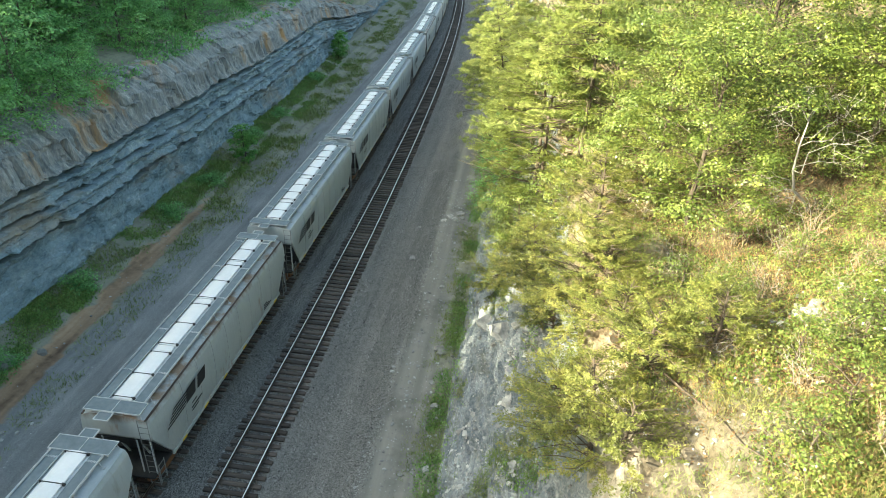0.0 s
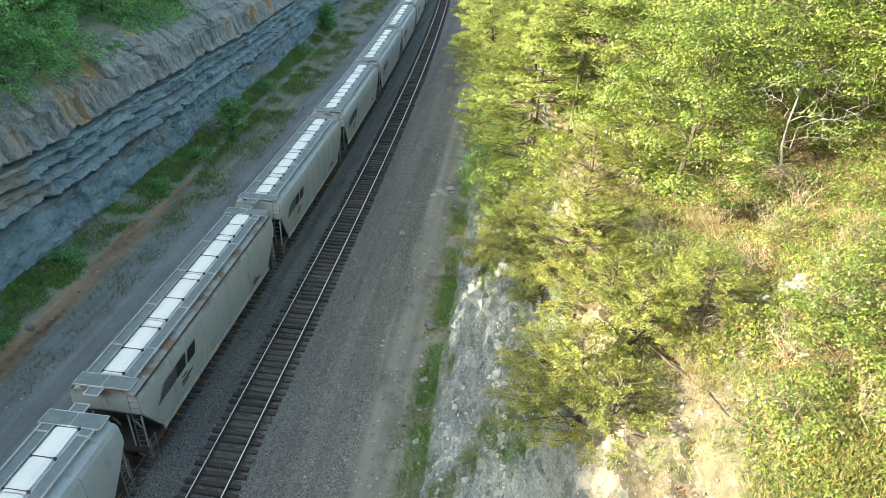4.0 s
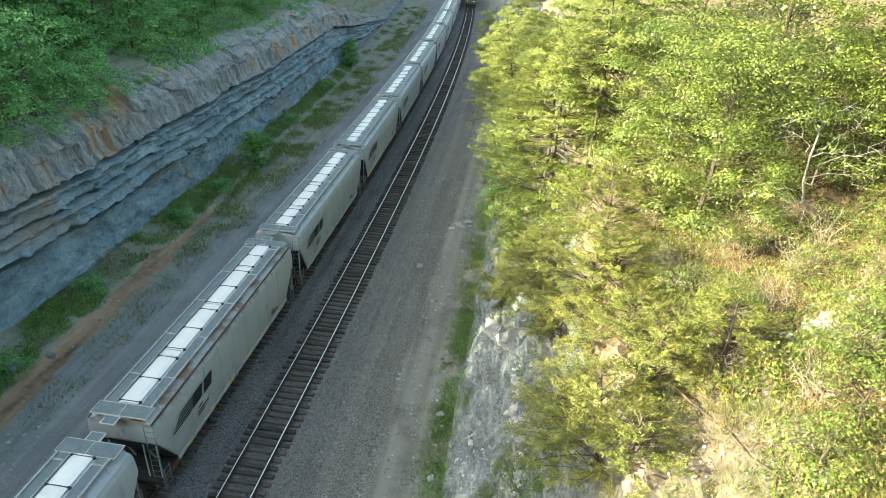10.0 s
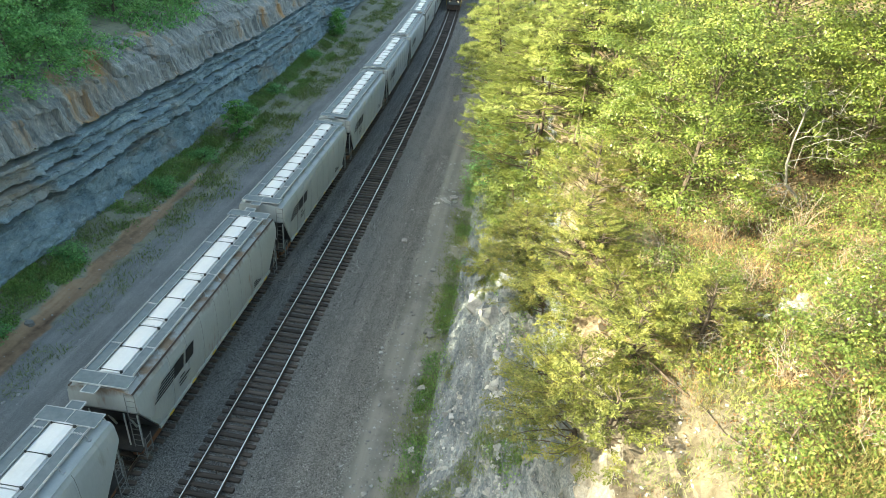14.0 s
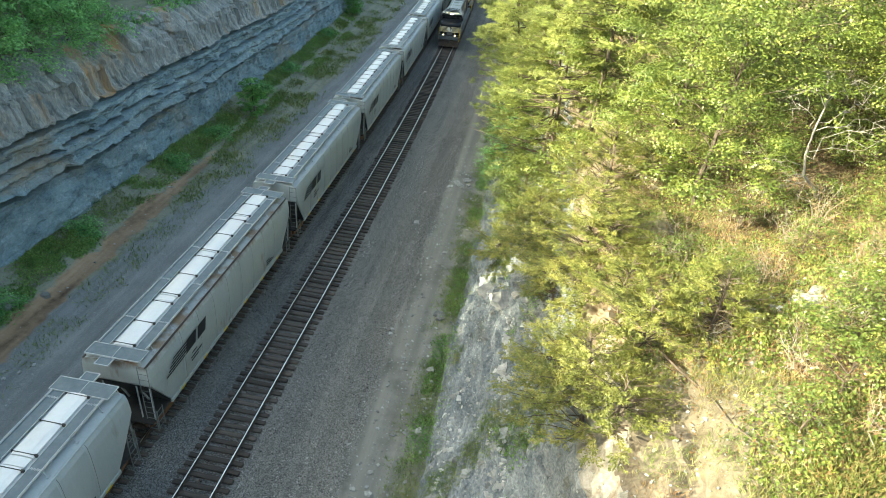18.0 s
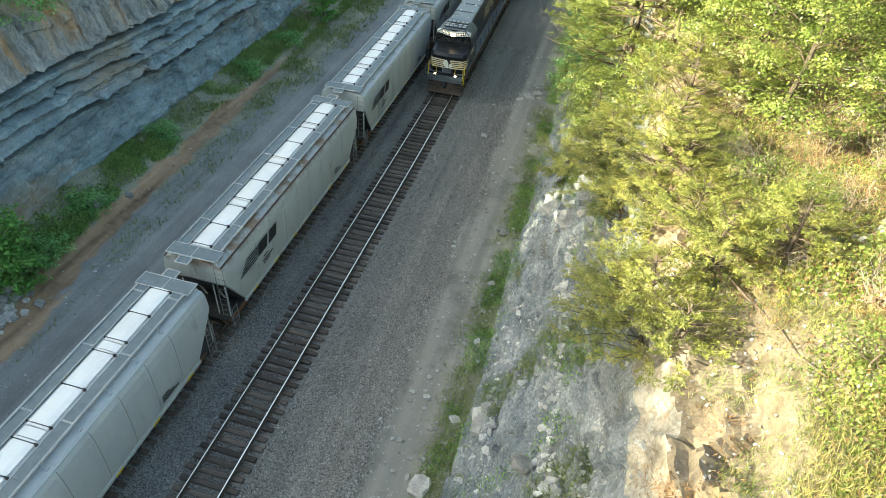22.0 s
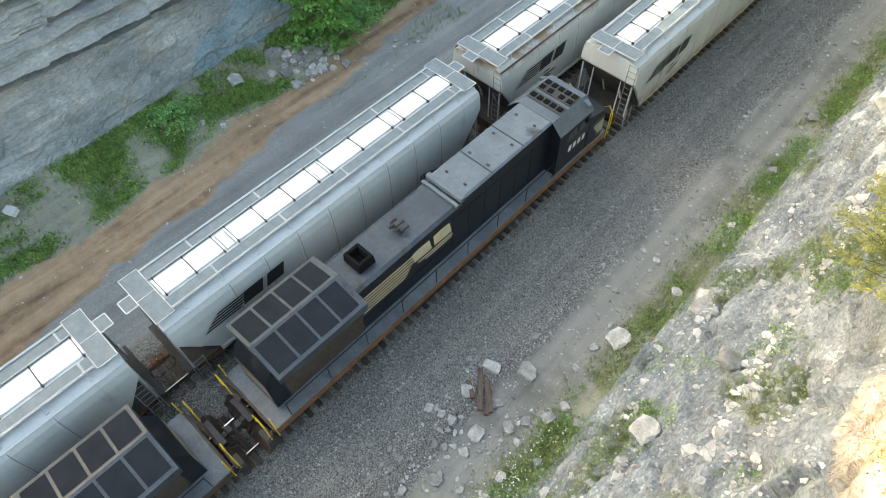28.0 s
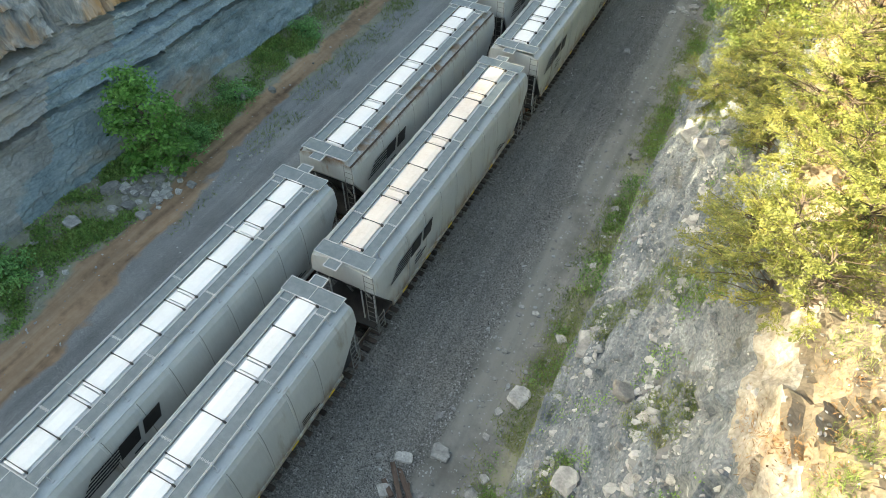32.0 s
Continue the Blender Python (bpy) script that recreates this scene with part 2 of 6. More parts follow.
M_BARE = material("dusty_bare_ground", [(.085, .066, .044), (.16, .133, .1), (.235, .204, .16)], .9, 9, .95, .8, fine_mix=.5, stain=(.2, .17, .09), stain_scale=.7, stain_at=.55, dist=.06)
M_BOULDER = material("boulder", [(.15, .152, .148), (.3, .295, .28), (.48, .465, .43)], 1.8, 9, .9, .8, vary=.4)
M_TIE = material("creosoted_timber", [(.034, .028, .025), (.075, .06, .05), (.135, .108, .088)], 2, 22, .85, .5, stretch=(.5, 5, 2), vary=.5)
M_ROTTEN = material("rotten_timber", [(.055, .036, .028), (.115, .08, .062), (.19, .15, .125)], 3, 25, .95, .6, stretch=(.5, 4, 2))
M_RAIL = material("rail_steel", [(.74, .71, .67), (.86, .83, .79)], 3, 60, .42, .05, metal=1.0)
M_SCREEN = material("radiator_mesh", [(.008, .01, .014), (.018, .022, .028)], 1.2, 80, .8, .3, spec=.12)
M_RAILSIDE = material("rail_side", [(.035, .028, .023), (.06, .045, .035), (.1, .07, .05)], 3, 30, .75, .2)
M_SOOT = material("soot", [(.005, .005, .005), (.011, .011, .011)], 3, 20, .95, .1, spec=.08)
M_RUST = material("rusty_steel", [(.09, .045, .025), (.17, .08, .04), (.25, .13, .07)], 3, 30, .8, .3)
M_BODY = material("hopper_paint", [(.375, .4, .39), (.43, .455, .445), (.48, .505, .495)], .7, 9, .5, .08, stretch=(1, 1, .25),
                  stain=(.27, .24, .2), stain_scale=1.0, stain_at=.64, vary=.07)
M_BODY_RUSTY = material("hopper_paint_rusty", [(.35, .37, .355), (.41, .43, .415), (.455, .475, .46)], .6, 9, .55, .08, stretch=(1, 1, .3),
                        stain=(.26, .14, .08), stain_scale=.8, stain_at=.62, run_off=(4.35, 3.6, (.2, .14, .1)))
M_BODY_DUSTY = material("hopper_paint_dusty", [(.38, .4, .385), (.44, .455, .44), (.49, .505, .49)], .7, 9, .5, .08, stretch=(1, 1, .25),
                        stain=(.3, .26, .21), stain_scale=1.0, stain_at=.6, run_off=(1.1, 3.0, (.27, .215, .16)))
M_ROOF_RUSTY = material("roof_paint_rusty", [(.34, .34, .33), (.41, .42, .415), (.46, .475, .47)], .9, 12, .5, .08, stain=(.27, .185, .125), stain_scale=.7, stain_at=.46)
M_ROOF = material("roof_paint", [(.37, .39, .395), (.44, .462, .465), (.5, .52, .525)], .9, 12, .45, .08, stain=(.33, .32, .3), stain_scale=.9, stain_at=.62)
M_GRATE = material("galvanised_grating", [(.1, .128, .142), (.14, .172, .187), (.19, .222, .236)], 3, 60, .5, .4, metal=.2)
M_EDGE = material("galvanised_edge", [(.4, .415, .42), (.54, .55, .55)], 3, 40, .45, .1, metal=.2)
M_HATCH = material("white_hatch", [(.64, .635, .62), (.71, .705, .69), (.77, .765, .75)], .7, 8, .3, .03, spec=.7, stain=(.7, .66, .6), stain_scale=.8, stain_at=.68)
M_HATCH_TAN = material("stained_hatch", [(.6, .5, .42), (.72, .64, .56), (.78, .72, .66)], .7, 8, .4, .05, stain=(.45, .36, .28), stain_scale=.8, stain_at=.64)
M_DARK = material("dark_steel", [(.015, .015, .016), (.035, .034, .033), (.06, .055, .05)], 2, 25, .6, .2)
M_BLACK = material("black_paint", [(.005, .006, .009), (.009, .011, .015), (.016, .018, .023)], 1.2, 14, .34, .05, spec=.3, stain=(.024, .022, .022), stain_scale=.7, stain_at=.62)
# pale blue-grey base colour stands in for sky reflected on the roof
M_HOOD = material("sky_pale_roof", [(.065, .085, .1), (.1, .122, .14), (.145, .17, .19)], .8, 10, .33, .06, stain=(.03, .03, .03), stain_scale=.8, stain_at=.6)
M_ENGROOF = material("sooty_roof", [(.02, .027, .034), (.038, .049, .06), (.072, .088, .102)], .6, 8, .36, .06, stain=(.022, .022, .024), stain_scale=.6, stain_at=.55)
M_ROOFBOX = material("blue_grey_cover", [(.15, .185, .21), (.215, .255, .285), (.29, .33, .36)], 3, 12, .35, .05)
M_CABROOF = material("blue_black_roof", [(.04, .052, .066), (.068, .086, .103), (.1, .122, .142)], .8, 10, .35, .06, stain=(.03, .03, .03), stain_scale=.8, stain_at=.62)
M_GRIME = material("grimy_steel", [(.034, .024, .018), (.072, .047, .033), (.125, .085, .062)], 1.5, 18, .7, .2, stain=(.18, .09, .045), stain_scale=1.2, stain_at=.6)
M_STRIPE = material("cream_stripe", [(.55, .47, .3), (.74, .66, .47)], 3, 24, .45, 0)
M_SEAM = material("dirty_seam", [(.16, .165, .16), (.24, .245, .235)], 4, 30, .6, .05)
M_CRIB = material("crib_stone", [(.085, .066, .052), (.15, .12, .097), (.24, .205, .17)], 3, 20, .95, .3, island=.75)
M_LOGO = material("black_marking", [(.012, .012, .012), (.03, .03, .03)], 4, 30, .5, 0)
M_WHITE = material("white_marking", [(.6, .59, .54), (.78, .77, .72)], 4, 30, .5, 0)
M_CREAM = material("dull_gold_marking", [(.42, .35, .21), (.6, .52, .36)], 2, 20, .5, 0)
M_YELLOW = material("yellow_paint", [(.6, .42, .02), (.75, .55, .04)], 4, 30, .5, .05)
M_GLASS = material("dark_glass", [(.01, .012, .014), (.02, .022, .025)], 2, 10, .06, 0, spec=.8)
M_LAMP = glow("headlamp_glow", (1, .78, .5), 2.2)
M_NUMBER = glow("number_board_glow", (1, .9, .68), .32)
M_BARK = material("bark", [(.045, .034, .026), (.095, .074, .057), (.155, .128, .105)], 6, 30, .9, .5, stretch=(1, 1, .3))
M_DEADWOOD = material("bleached_wood", [(.17, .155, .14), (.27, .25, .23), (.37, .35, .32)], 6, 30, .8, .3, stretch=(1, 1, .3))
M_DRYSTEM = material("dry_stems", [(.16, .11, .065), (.26, .19, .12), (.34, .27, .19)], 6, 30, .9, .2, stretch=(1, 1, .3))
M_LEAF = material("broad_leaves", [(.036, .064, .014), (.13, .178, .036), (.36, .36, .1)], .9, 3.5, .4, 0, island=.28, through_light=.2, spec=.5)
M_CEDAR = material("cedar_leaves", [(.07, .088, .02), (.175, .192, .046), (.39, .345, .1)], .9, 4, .5, 0, island=.35, through_light=.22)
M_PINE = material("pine_needles", [(.095, .13, .034), (.22, .26, .07), (.42, .425, .15)], .5, 4, .5, 0, island=.35, through_light=.3)
M_WEED = material("verge_weed_leaves", [(.1, .21, .06), (.2, .34, .095), (.34, .44, .16)], .6, 3, .5, 0, island=.35, through_light=.35)
M_FOREST = material("forest_leaves", [(.09, .25, .09), (.2, .41, .14), (.35, .54, .2)], .35, 3, .5, 0, island=.4, through_light=.48)
M_GRASS = material("grass", [(.11, .18, .04), (.18, .24, .065), (.31, .285, .13)], .5, 4, .7, 0, island=.4, through_light=.35)
M_STRAW = material("straw_grass", [(.14, .15, .045), (.24, .225, .085), (.38, .31, .15)], .7, 4, .7, 0, island=.4, through_light=.3)
M_SAPLING = material("young_leaves", [(.06, .17, .04), (.13, .31, .065), (.26, .46, .13)], 1.2, 5, .45, 0, island=.35, through_light=.45)
# rust stains are wear; the blue-grey base imitates reflected sky
M_WALK = material("worn_skytint_walkway", [(.06, .07, .078), (.1, .115, .126), (.15, .165, .178)], 1.5, 12, .4, .06, stain=(.16, .09, .05), stain_scale=1.0, stain_at=.62)
M_DRY = material("dry_brush", [(.13, .07, .032), (.25, .15, .072), (.36, .26, .14)], .6, 6, .9, 0, island=.5, through_light=.25)


# ---- mesh building ----
class Mesh:
    """Collects vertices and faces of one part."""
    def __init__(self):
        self.v, self.f = [], []

    def add(self, verts, faces):
        n = len(self.v)
        self.v += [tuple(p) for p in verts]
        self.f += [tuple(i + n for i in q) for q in faces]
        return self

    def box(self, x0, x1, y0, y1, z0, z1, bevel=0.0):
        b = min(bevel, (x1 - x0) / 3, (y1 - y0) / 3, (z1 - z0) / 3)
        if b <= 0:
            vs = [(x, y, z) for x in (x0, x1) for y in (y0, y1) for z in (z0, z1)]
            return self.add(vs, [(0, 1, 3, 2), (4, 6, 7, 5), (0, 4, 5, 1), (2, 3, 7, 6), (0, 2, 6, 4), (1, 5, 7, 3)])
        # chamfered upper rim and corners
        ring = lambda d, z: [(x0 + d, y0 + b, z), (x0 + b, y0 + d, z), (x1 - b, y0 + d, z), (x1 - d, y0 + b, z),
                             (x1 - d, y1 - b, z), (x1 - b, y1 - d, z), (x0 + b, y1 - d, z), (x0 + d, y1 - b, z)]
        return self.rings([inner_r(x0, x1, y0, y1, b, z0), ring(0, z0 + b), ring(0, z1 - b), inner_r(x0, x1, y0, y1, b, z1)], True)

    def rings(self, rings, caps=True):
        n = len(rings[0])
        vs = [p for r in rings for p in r]
        fs = [(i * n + j, i * n + (j + 1) % n, (i + 1) * n + (j + 1) % n, (i + 1) * n + j)
              for i in range(len(rings) - 1) for j in range(n)]
        if caps:
            fs += [tuple(range(n))[::-1], tuple((len(rings) - 1) * n + j for j in range(n))]
        return self.add(vs, fs)

    def prism(self, pts, y0, y1):
        """pts (x, z) counter-clockwise seen from -y, drawn out along y."""
        return self.rings([[(x, y0, z) for x, z in pts], [(x, y1, z) for x, z in pts]])

    def slab(self, pts, x0, x1):
        """pts (y, z), drawn out along x."""
        return self.rings([[(x0, y, z) for y, z in pts], [(x1, y, z) for y, z in pts]])

    def tube(self, points, r, n=6, taper=None):
        rings = []
        for i, p in enumerate(points):
            a = Vector(points[max(0, i - 1)])
            b = Vector(points[min(len(points) - 1, i + 1)])
            d = (b - a).normalized()
            s = d.orthogonal().normalized()
            u = d.cross(s)
            rad = r if taper is None else r + (taper - r) * i / (len(points) - 1)
            rings.append([tuple(Vector(p) + rad * (math.cos(6.2832 * j / n) * s + math.sin(6.2832 * j / n) * u)) for j in range(n)])
        return self.rings(rings)

    def disc(self, c, axis, r, h, n=16):
        c, a = Vector(c), Vector(axis).normalized()
        return self.tube([c - a * h / 2, c + a * h / 2], r, n)


def inner_r(x0, x1, y0, y1, b, z):
    h = b * .6
    return [(x0 + h, y0 + b, z), (x0 + b, y0 + h, z), (x1 - b, y0 + h, z), (x1 - h, y0 + b, z),
            (x1 - h, y1 - b, z), (x1 - b, y1 - h, z), (x0 + b, y1 - h, z), (x0 + h, y1 - b, z)]


def part(name, mesh, mat, parent=None, label="", smooth=False):
    data = bpy.data.meshes.new(name)
    data.from_pydata(mesh.v, [], mesh.f)
    bm = bmesh.new()
    bm.from_mesh(data)
    bmesh.ops.recalc_face_normals(bm, faces=bm.faces)
    bm.to_mesh(data)
    bm.free()
    data.materials.append(mat)
    if smooth:
        data.polygons.foreach_set("use_smooth", [True] * len(data.polygons))
    ob = new(name, data)
    ob.parent = parent
    return tagged(ob, label)


def sheet(name, verts, faces, mat, smooth=False):
    """A large mesh straight from arrays."""
    data = bpy.data.meshes.new(name)
    data.from_pydata([tuple(p) for p in verts], [], [tuple(q) for q in faces])
    if mat:
        data.materials.append(mat)
    if smooth:
        data.polygons.foreach_set("use_smooth", [True] * len(data.polygons))
    data.update()
    return new(name, data)


def grid_faces(n, m):
    i = np.arange(n - 1)[:, None] * m + np.arange(m - 1)[None, :]
    return np.stack([i, i + 1, i + m + 1, i + m], -1).reshape(-1, 4)


def bend(y):
    """How far the line has moved sideways at y, and its heading in degrees."""
    d = max(0.0, y - 30.0)
    if d < 190:
        return -CURVE * d * d, math.degrees(math.atan(2 * CURVE * d))
    return -CURVE * (190 * 190 + 380 * (d - 190)), math.degrees(math.atan(2 * CURVE * 190))


def on_track(u, y):
    """Pose on a track whose centre lies u metres beside the line."""
    x, a = bend(y)
    return pose(x + u, y, 0, 0, 0, a)


def wave(x, y, s, seed=0.0):
    return noise.noise(Vector((x * s + seed, y * s - seed, seed * 1.7)))


def facets(a, b, seed, tilt=.9):
    """Broken rock: each cell a plane with its own height and tilt."""
    p = Vector((a, b, seed))
    c = noise.voronoi(p)[1][0]
    k = c * 5.3
    return .5 * noise.cell(k) + tilt * (noise.cell(k + Vector((9.1, 2.2, 0))) * (a - c.x) + noise.cell(k + Vector((3.7, 8.4, 0))) * (b - c.y))


# ---- the cut: ground sheet, tracks, rock faces ----
LEFT = -4.41          # centre of the occupied track; the clear one lies at 0
PROFILE = [(-420, 60), (-160, 52), (-110, 47), (-74, 38.5), (-50, 25), (-36, 16.5), (-27, 11.6), (-23.5, 10.4), (-21.6, 9.6), (-21.2, -.4),
           (-18.9, .35), (-17.6, -.1), (-16.0, -.45), (-15.2, -.66), (-12.6, -.78), (-10, -.72), (-7.6, -.7), (-6.6, -.52), (-6.0, -.28),
           (1.7, -.28), (2.5, -.48), (3.6, -.62), (5.2, -.7), (6.1, -.8), (7.2, -.9), (8.2, -.86), (8.8, -.7), (9.5, -.7),
           (10.7, 1.4), (12.3, 3.9), (13.9, 5.9), (14.9, 9.3), (16.4, 11.0), (20, 12.6), (28, 15.5), (45, 21), (80, 30), (160, 38), (420, 44)]
_pu, _pz = np.array(PROFILE).T


def height(u, y):
    """Ground level u metres beside the line."""
    z = float(np.interp(u, _pu, _pz))
    far = max(0.0, min(1.0, (abs(u + 4) - 11.5) / 12))
    z += wave(u, y, .11, 3) * 1.1 * far + wave(u, y, .5, 7) * .12 * (1 if abs(u + 2) > 8.3 else .25)
    if u < -40:       # unseen ridge raised towards the near end, to shade the rock slope
        z += .08 * max(0.0, min(45.0, -8 - y)) * min(1.0, (-40 - u) / 20)
    if 9.6 < u < 17.6:
        z -= 1.6 * min(1.0, (u - 9.6) / 1.5, (17.6 - u) / 1.2)
    if -12.8 < u < -7.5 or 2.4 < u < 6:
        z += .03 * math.sin(u * 5.2)
    return z


def spread(*runs):
    out = []
    for a, b, step in runs:
        out += list(np.arange(a, b, step))
    return np.array(out + [runs[-1][1]])


us = spread((-420, -80, 20), (-80, -30, 2.5), (-30, -21.7, .9), (-21.7, -21.1, .3), (-21.1, -6, .4), (-6, 2, .5), (2, 16.5, .35), (16.5, 40, 1.2), (40, 90, 5), (90, 420, 30))
ys = spread((-300, -40, 20), (-40, -5, 2), (-5, 60, .6), (60, 160, 2), (160, 320, 8), (320, 900, 40))
_v = []
_amount = {"ballast_amount": [], "road_amount": [], "path_amount": [], "mud_amount": [], "grime_shade_amount": [], "litter_amount": [], "bare_amount": []}


def band(u, a, b, soft=.7):
    return max(0.0, min(1.0, (u - a) / soft + .5)) * max(0.0, min(1.0, (b - u) / soft + .5))


def path_line(y):
    """Middle and half width of the dirt path."""
    mid = float(np.interp(y, (-30, -3, 6, 15, 22, 28, 45, 60), (-9, -12.2, -12.9, -13.6, -14.6, -15.1, -15.3, -16.4)))
    return mid, float(np.interp(y, (-30, 0, 10, 25, 40, 52), (2.3, 1.6, 1.15, .9, .7, .1)))


for _y in ys:
    _bx = bend(_y)[0]
    for _u in us:
        _v.append((_bx + _u, _y, height(_u, _y)))
        w = wave(_u, _y, .3, 11) * .6 + wave(_u, _y, 1.1, 5) * .3
        mid, half = path_line(_y)
        _amount["ballast_amount"].append(band(_u + w * .6, -6.9, 6.0, .9))
        _amount["grime_shade_amount"].append(band(_u + w * .3, -6.3, 1.0, .7) * .95)
        _amount["mud_amount"].append(band(_u + w, 5.7, 8.3, .8) * (max(.3, min(1.0, (_y - 1) / 5)) if _y < 34 else max(.75, 1 - (_y - 34) / 12)))
        _amount["road_amount"].append(band(_u + w, float(np.interp(_y, (15, 22, 36, 75), (-13.6, -14.4, -13.8, -11.8))), -6.5, 1.3))
        _amount["path_amount"].append(band(_u + w * 1.1 + .5 * wave(_u, _y, .9, 19), mid - half, mid + half, .7) if _y < 54 else 0.0)
        _amount["litter_amount"].append(1.0 if _u > 14.5 else 0.0)
        _amount["bare_amount"].append(1.0 if 14.5 < _u < 19.5 + 2 * w and _y < 17 + 2 * w else 0.0)
ground = sheet("ground", _v, grid_faces(len(ys), len(us)), None, True)
for _k, _a in _amount.items():
    ground.data.attributes.new(_k, "FLOAT", "POINT").data.foreach_set("value", _a)
ground.data.materials.clear()
ground.data.materials.append(ground_material())
tagged(ground, "gravel, mud and brown soil floor of the railway cutting", "ground", kind="structure")

Y_NEAR, Y_FAR = -60.0, 420.0


def rail_mesh(u):
    """One rail, its foot, web and head, along the line."""
    sec = [(-.07, -.165), (.07, -.165), (.012, -.145), (.012, -.045), (.036, -.035), (.036, -.004), (.028, 0), (-.028, 0), (-.036, -.004), (-.036, -.035), (-.012, -.045), (-.012, -.145)]
    mesh = Mesh()
    rings = []
    for y in spread((Y_NEAR, 30, 15), (30, Y_FAR, 8)):
        x = bend(y)[0] + u
        rings.append([(x + a, y, b) for a, b in sec])
    return mesh.rings(rings)


def tie_mesh():
    return Mesh().box(-1.3, 1.3, -.115, .115, -.36, -.17, .018)


def plate_mesh():
    return Mesh().box(-.19, .19, -.09, .09, -.172, -.158)


def railway(name, u, label, single):
    thing = tagged(new(name), label, "railway track", "tracks of the double line")
    for side in (-.7525, .7525):
        rail = part("rail", rail_mesh(u + side), M_RAILSIDE, thing, "dark rusty steel rail with a bright running surface")
        top = Mesh()
        top.rings([[(bend(y)[0] + u + side + a, y, b) for a, b in ((-.027, .001), (.027, .001), (.027, .004), (-.027, .004))] for y in spread((Y_NEAR, 30, 15), (30, Y_FAR, 8))])
        part("running_surface", top, M_RAIL, rail, "polished bright running surface")
    tie = part("tie", tie_mesh(), M_TIE, thing)
    tie_data = tie.data
    bpy.data.objects.remove(tie)
    rng = random.Random(int(u * 10) + 50)
    rest = Mesh()
    plates = Mesh()
    y, count = Y_NEAR, 0
    while y < 200:
        x, a = bend(y)
        m = pose(x + u + rng.uniform(-.05, .05), y + rng.uniform(-.025, .025), rng.uniform(-.012, .008), 0, 0, a + rng.uniform(-1.1, 1.1))
        if single and 2 < y < 150 and count < 290:
            ob = new("tie", tie_data)
            ob.parent, ob.matrix_basis = thing, m
            count += 1
        else:
            rest.add([m @ Vector(p) for p in tie_mesh().v], tie_mesh().f)
        for side in (-.7525, .7525):
            q = m @ Matrix.Translation((side, 0, 0))
            plates.add([q @ Vector(p) for p in plate_mesh().v], plate_mesh().f)
        y += .505
    far = part("tie", rest, M_TIE, thing)
    tagged(far, kind="stuff")
    tagged(part("tie_plate", plates, M_RAILSIDE, thing), kind="stuff")
    return thing


railway("railway_track", 0.0, "clear railway track with dark creosoted ties and bright rails", True)
railway("railway_track", LEFT, "railway track with dark ties under the standing hopper train", False)

# ---- layered rock wall beyond the standing train ----
def bed_height(y, z):
    """Height along the tilted, gently rolling beds."""
    rise = float(np.interp(y, (-10, 8, 20, 40), (1.5, 1.15, .6, 0)))
    return z - rise + .35 * wave(y, 0, .045, 21) + .06 * wave(y, 0, .3, 25) + .006 * max(0.0, y - 40)


